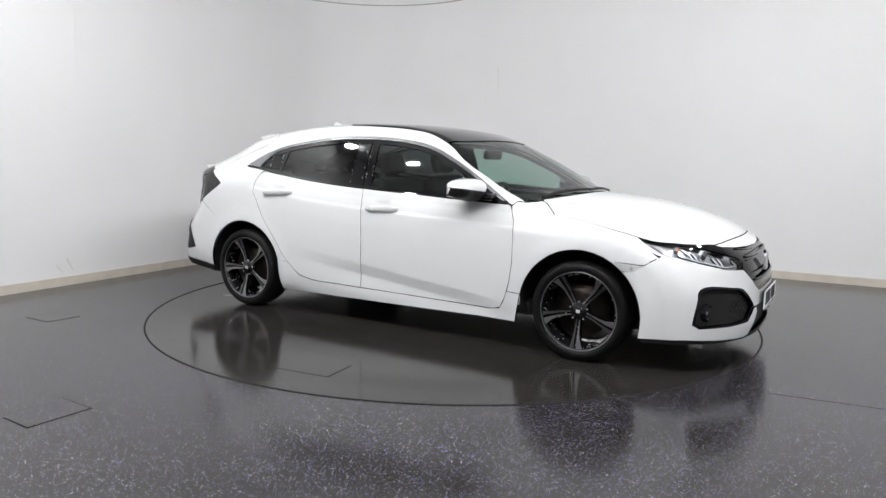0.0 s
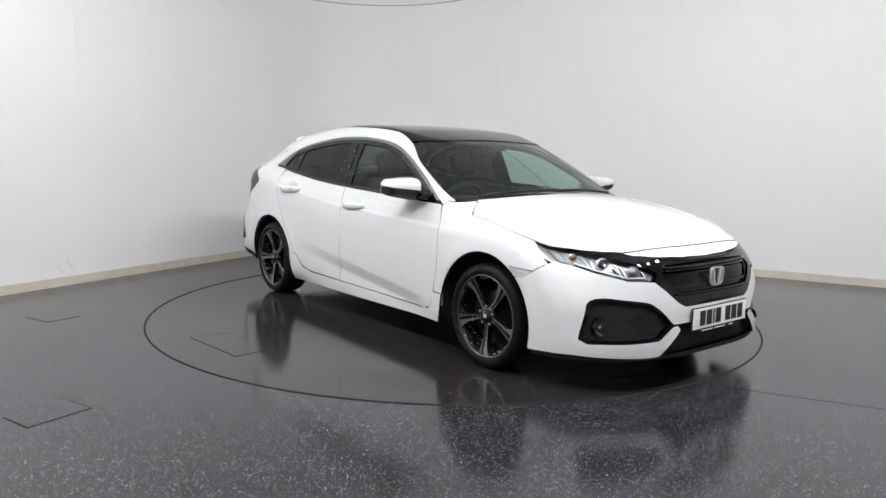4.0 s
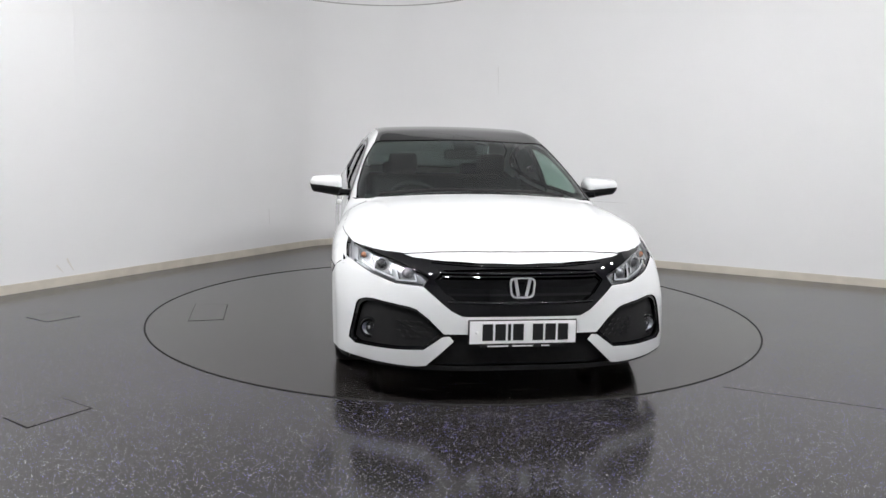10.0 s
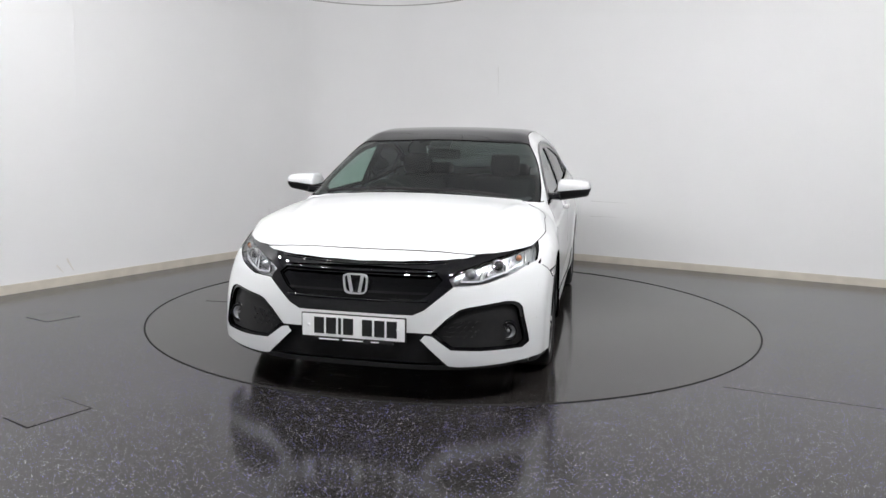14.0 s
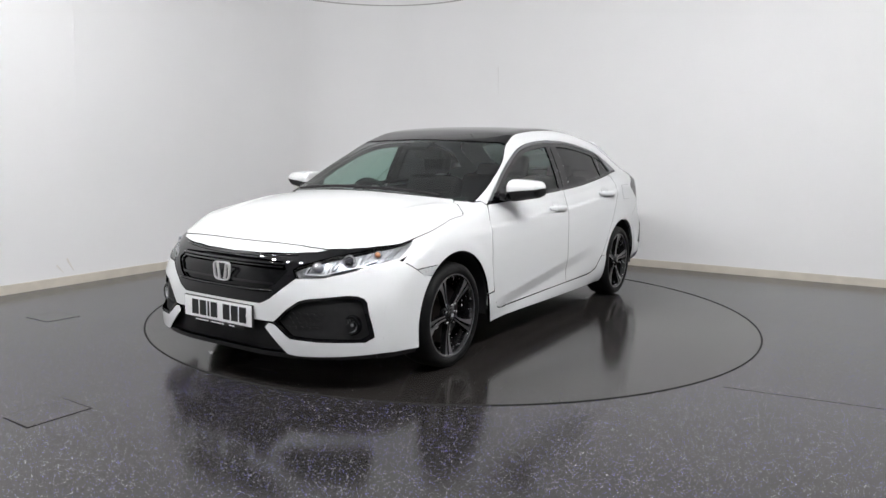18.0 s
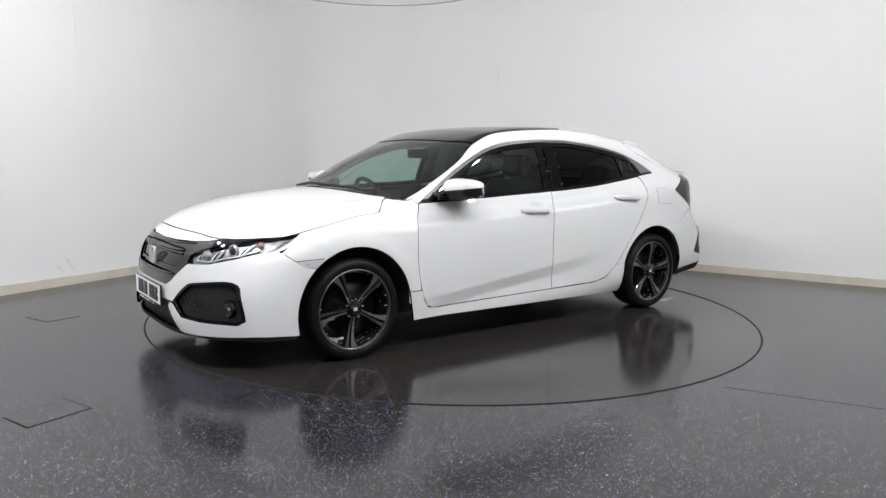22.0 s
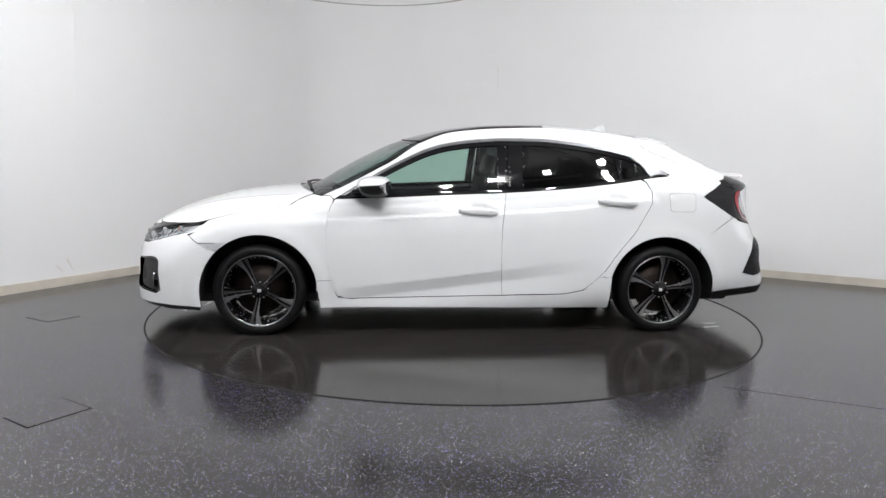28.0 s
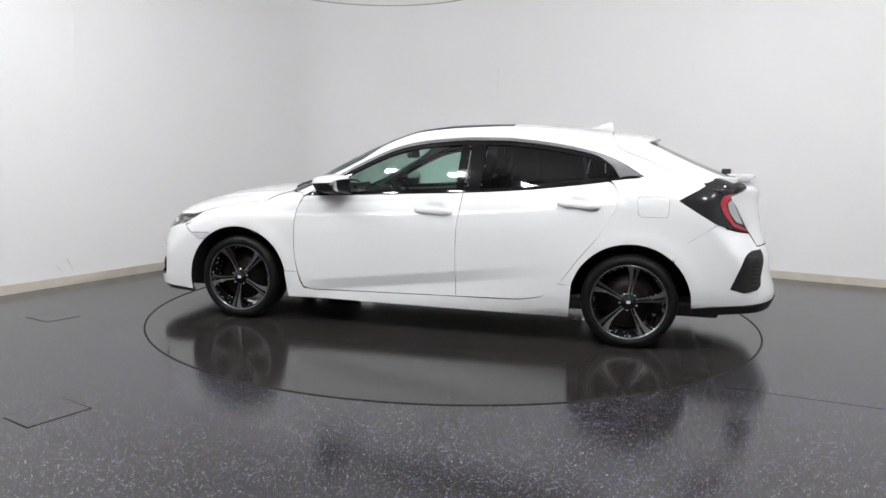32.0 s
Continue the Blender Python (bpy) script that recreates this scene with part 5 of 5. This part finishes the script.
def seam_frame(name, corners, parent=None):
    """A flush cover: a thin plate with a dark gap round it."""
    c = [Vector((x, y, 0)) for x, y in corners]
    mid = sum(c, Vector()) / 4
    bm = bmesh.new()
    out = [bm.verts.new(v + (v - mid).normalized() * 0.006 + Vector((0, 0, 0.0008))) for v in c]
    inn = [bm.verts.new(v - (v - mid).normalized() * 0.003 + Vector((0, 0, 0.0008))) for v in c]
    for i in range(4):
        bm.faces.new((out[i], out[(i + 1) % 4], inn[(i + 1) % 4], inn[i]))
    bmesh.ops.recalc_face_normals(bm, faces=bm.faces)
    if bm.faces[:][0].normal.z < 0:
        bmesh.ops.reverse_faces(bm, faces=bm.faces)
    skin = FLOOR if parent is None else DECK
    if parent is None:
        parent = tagged(new(name), "dark floor cover set flush with a thin gap", "floor cover")
    plate = bmesh.new()
    lo = [plate.verts.new(v.co + Vector((0, 0, -0.0006))) for v in inn]
    hi = [plate.verts.new(v.co + Vector((0, 0, 0.0010))) for v in inn]
    plate.faces.new(hi)
    for i in range(4):
        plate.faces.new((lo[i], lo[(i + 1) % 4], hi[(i + 1) % 4], hi[i]))
    bmesh.ops.recalc_face_normals(plate, faces=plate.faces)
    part("cover_plate", plate, skin, parent)
    part("gap", bm, DARK_GAP, parent, "dark gap round the cover")


def wall_point(wall, s, z, off):
    along_, out = (ALONG_A, -ALONG_B) if wall == "a" else (ALONG_B, -ALONG_A)
    p = CORNER + along_ * s - out * off
    return Vector((p.x, p.y, z))


def wall_mark(name, label, wall, s0, z0, s1, z1, width, mat):
    """A thin strip on a wall from one point to another."""
    d = Vector((s1 - s0, z1 - z0)).normalized()
    n = Vector((-d.y, d.x)) * width / 2
    bm = bmesh.new()
    vs = []
    for off in (0.0005, 0.0025):
        vs.append([bm.verts.new(wall_point(wall, s, z, off)) for s, z in ((s0 - n.x, z0 - n.y), (s1 - n.x * 0.4, z1 - n.y * 0.4), (s1 + n.x * 0.4, z1 + n.y * 0.4), (s0 + n.x, z0 + n.y))])
    bm.faces.new(vs[1])
    for i in range(4):
        bm.faces.new((vs[0][i], vs[0][(i + 1) % 4], vs[1][(i + 1) % 4], vs[1][i]))
    bmesh.ops.recalc_face_normals(bm, faces=bm.faces)
    tagged(part(name, bm, mat), label, "wall mark")


def build_details():
    for c in COVERS:
        seam_frame("floor_cover", c)
    # a hairline joint in the floor covering
    bm = bmesh.new()
    u, v = Vector((1.443, -1.869, 0)), Vector((2.122, -2.165, 0))
    n = (v - u).normalized().cross(Vector((0, 0, 1))) * 0.0025
    vs = [[bm.verts.new(p + Vector((0, 0, z))) for p in (u - n, v - n, v + n, u + n)] for z in (0.0002, 0.0008)]
    bm.faces.new(vs[1])
    for i in range(4):
        bm.faces.new((vs[0][i], vs[0][(i + 1) % 4], vs[1][(i + 1) % 4], vs[1][i]))
    bmesh.ops.recalc_face_normals(bm, faces=bm.faces)
    tagged(part("floor_joint", bm, DARK_GAP), "thin dark joint in the speckled floor", "floor joint")
    # a raised joint on the left wall, a hairline joint and scuffs
    for w in WALL_MARKS:
        wall_mark(*w)
    # a hoop for a hung round panel's edge, kept thin to spare the walls its shadow
    bm = bmesh.new()
    lathe(bm, [(1.247, 0.0), (1.254, 0.0), (1.258, 0.003), (1.258, 0.012), (1.247, 0.012), (1.247, 0.0)], 96, "z")
    d = new("ceiling_ring")
    tagged(d, "thin grey hoop standing in for the edge of a hung round panel", "ceiling fixture")
    part("ring", bm, RING, d)
    for k in range(4):
        bm = bmesh.new()
        box(bm, 1.249, 1.255, -0.003, 0.003, 0.012, CEILING - DRUM_Z, 0.0, Matrix.Rotation(radians(45 + 90 * k), 4, "Z"))
        part("hanger", bm, RING, d)
    d.location = (DRUM_X, DRUM_Y, DRUM_Z)


def build_turntable():
    table = new("turntable")
    tagged(table, "round dark speckled turntable set flush in the floor", "turntable")
    bm = bmesh.new()
    bmesh.ops.create_circle(bm, cap_ends=True, segments=128, radius=TABLE_R)
    top = bm.faces[:]
    r = bmesh.ops.extrude_face_region(bm, geom=top)
    bmesh.ops.translate(bm, vec=(0, 0, -0.04), verts=[v for v in r["geom"] if isinstance(v, bmesh.types.BMVert)])
    bmesh.ops.recalc_face_normals(bm, faces=bm.faces)
    part("deck", bm, DECK, table)
    bm = bmesh.new()
    lathe(bm, [(TABLE_R + 0.001, -0.03), (TABLE_R + 0.001, 0.002), (TABLE_R + 0.003, 0.0045), (TABLE_R + 0.006, 0.0045), (TABLE_R + 0.008, 0.002), (TABLE_R + 0.008, -0.03)], 160, "z")
    part("edge_seal", bm, DARK_GAP, table, "thin black rubber edge seal", smooth=True)
    seam_frame("hatch_cover", [(0.364, -1.928), (0.336, -1.695), (-0.177, -1.745), (-0.21, -1.99)], table)
    # wet smears left by the tyres
    rng = random.Random(5)
    for cx, cy, rx, ry, turn in SMEARS:
        bm = bmesh.new()
        n, vs = 48, []
        ph = [rng.uniform(0, 6.28) for _ in range(4)]
        for i in range(n):
            a = 2 * math.pi * i / n
            k = 0.75 + 0.18 * math.sin(3 * a + ph[0]) + 0.12 * math.sin(7 * a + ph[1]) + 0.09 * math.sin(13 * a + ph[2]) + 0.05 * math.sin(21 * a + ph[3])
            x, y = rx * k * math.cos(a), ry * k * math.sin(a)
            c, s = math.cos(radians(turn)), math.sin(radians(turn))
            vs.append(bm.verts.new((cx + x * c - y * s, cy + x * s + y * c, 0.0009)))
        top_ = bm.faces.new(vs)
        r = bmesh.ops.extrude_face_region(bm, geom=[top_])
        bmesh.ops.translate(bm, vec=(0, 0, -0.0006), verts=[v for v in r["geom"] if isinstance(v, bmesh.types.BMVert)])
        bmesh.ops.recalc_face_normals(bm, faces=bm.faces)
        part("water_smear", bm, PUDDLE, table, "thin wet smear")
    return table


def motions():
    rows = [(float(t), TURN_START + TURN_RATE * t) for t in range(0, 33)]
    walk(TABLE, [(t, pose(0, 0, 0, 0, 0, a)) for t, a in rows])
    walk(CAR, [(t, pose(0, 0, 0, 0, 0, a) @ pose(0.015, -0.012, 0)) for t, a in rows])


build_room()
build_lights()
build_details()
TABLE = build_turntable()
CAR = build_car()
motions()
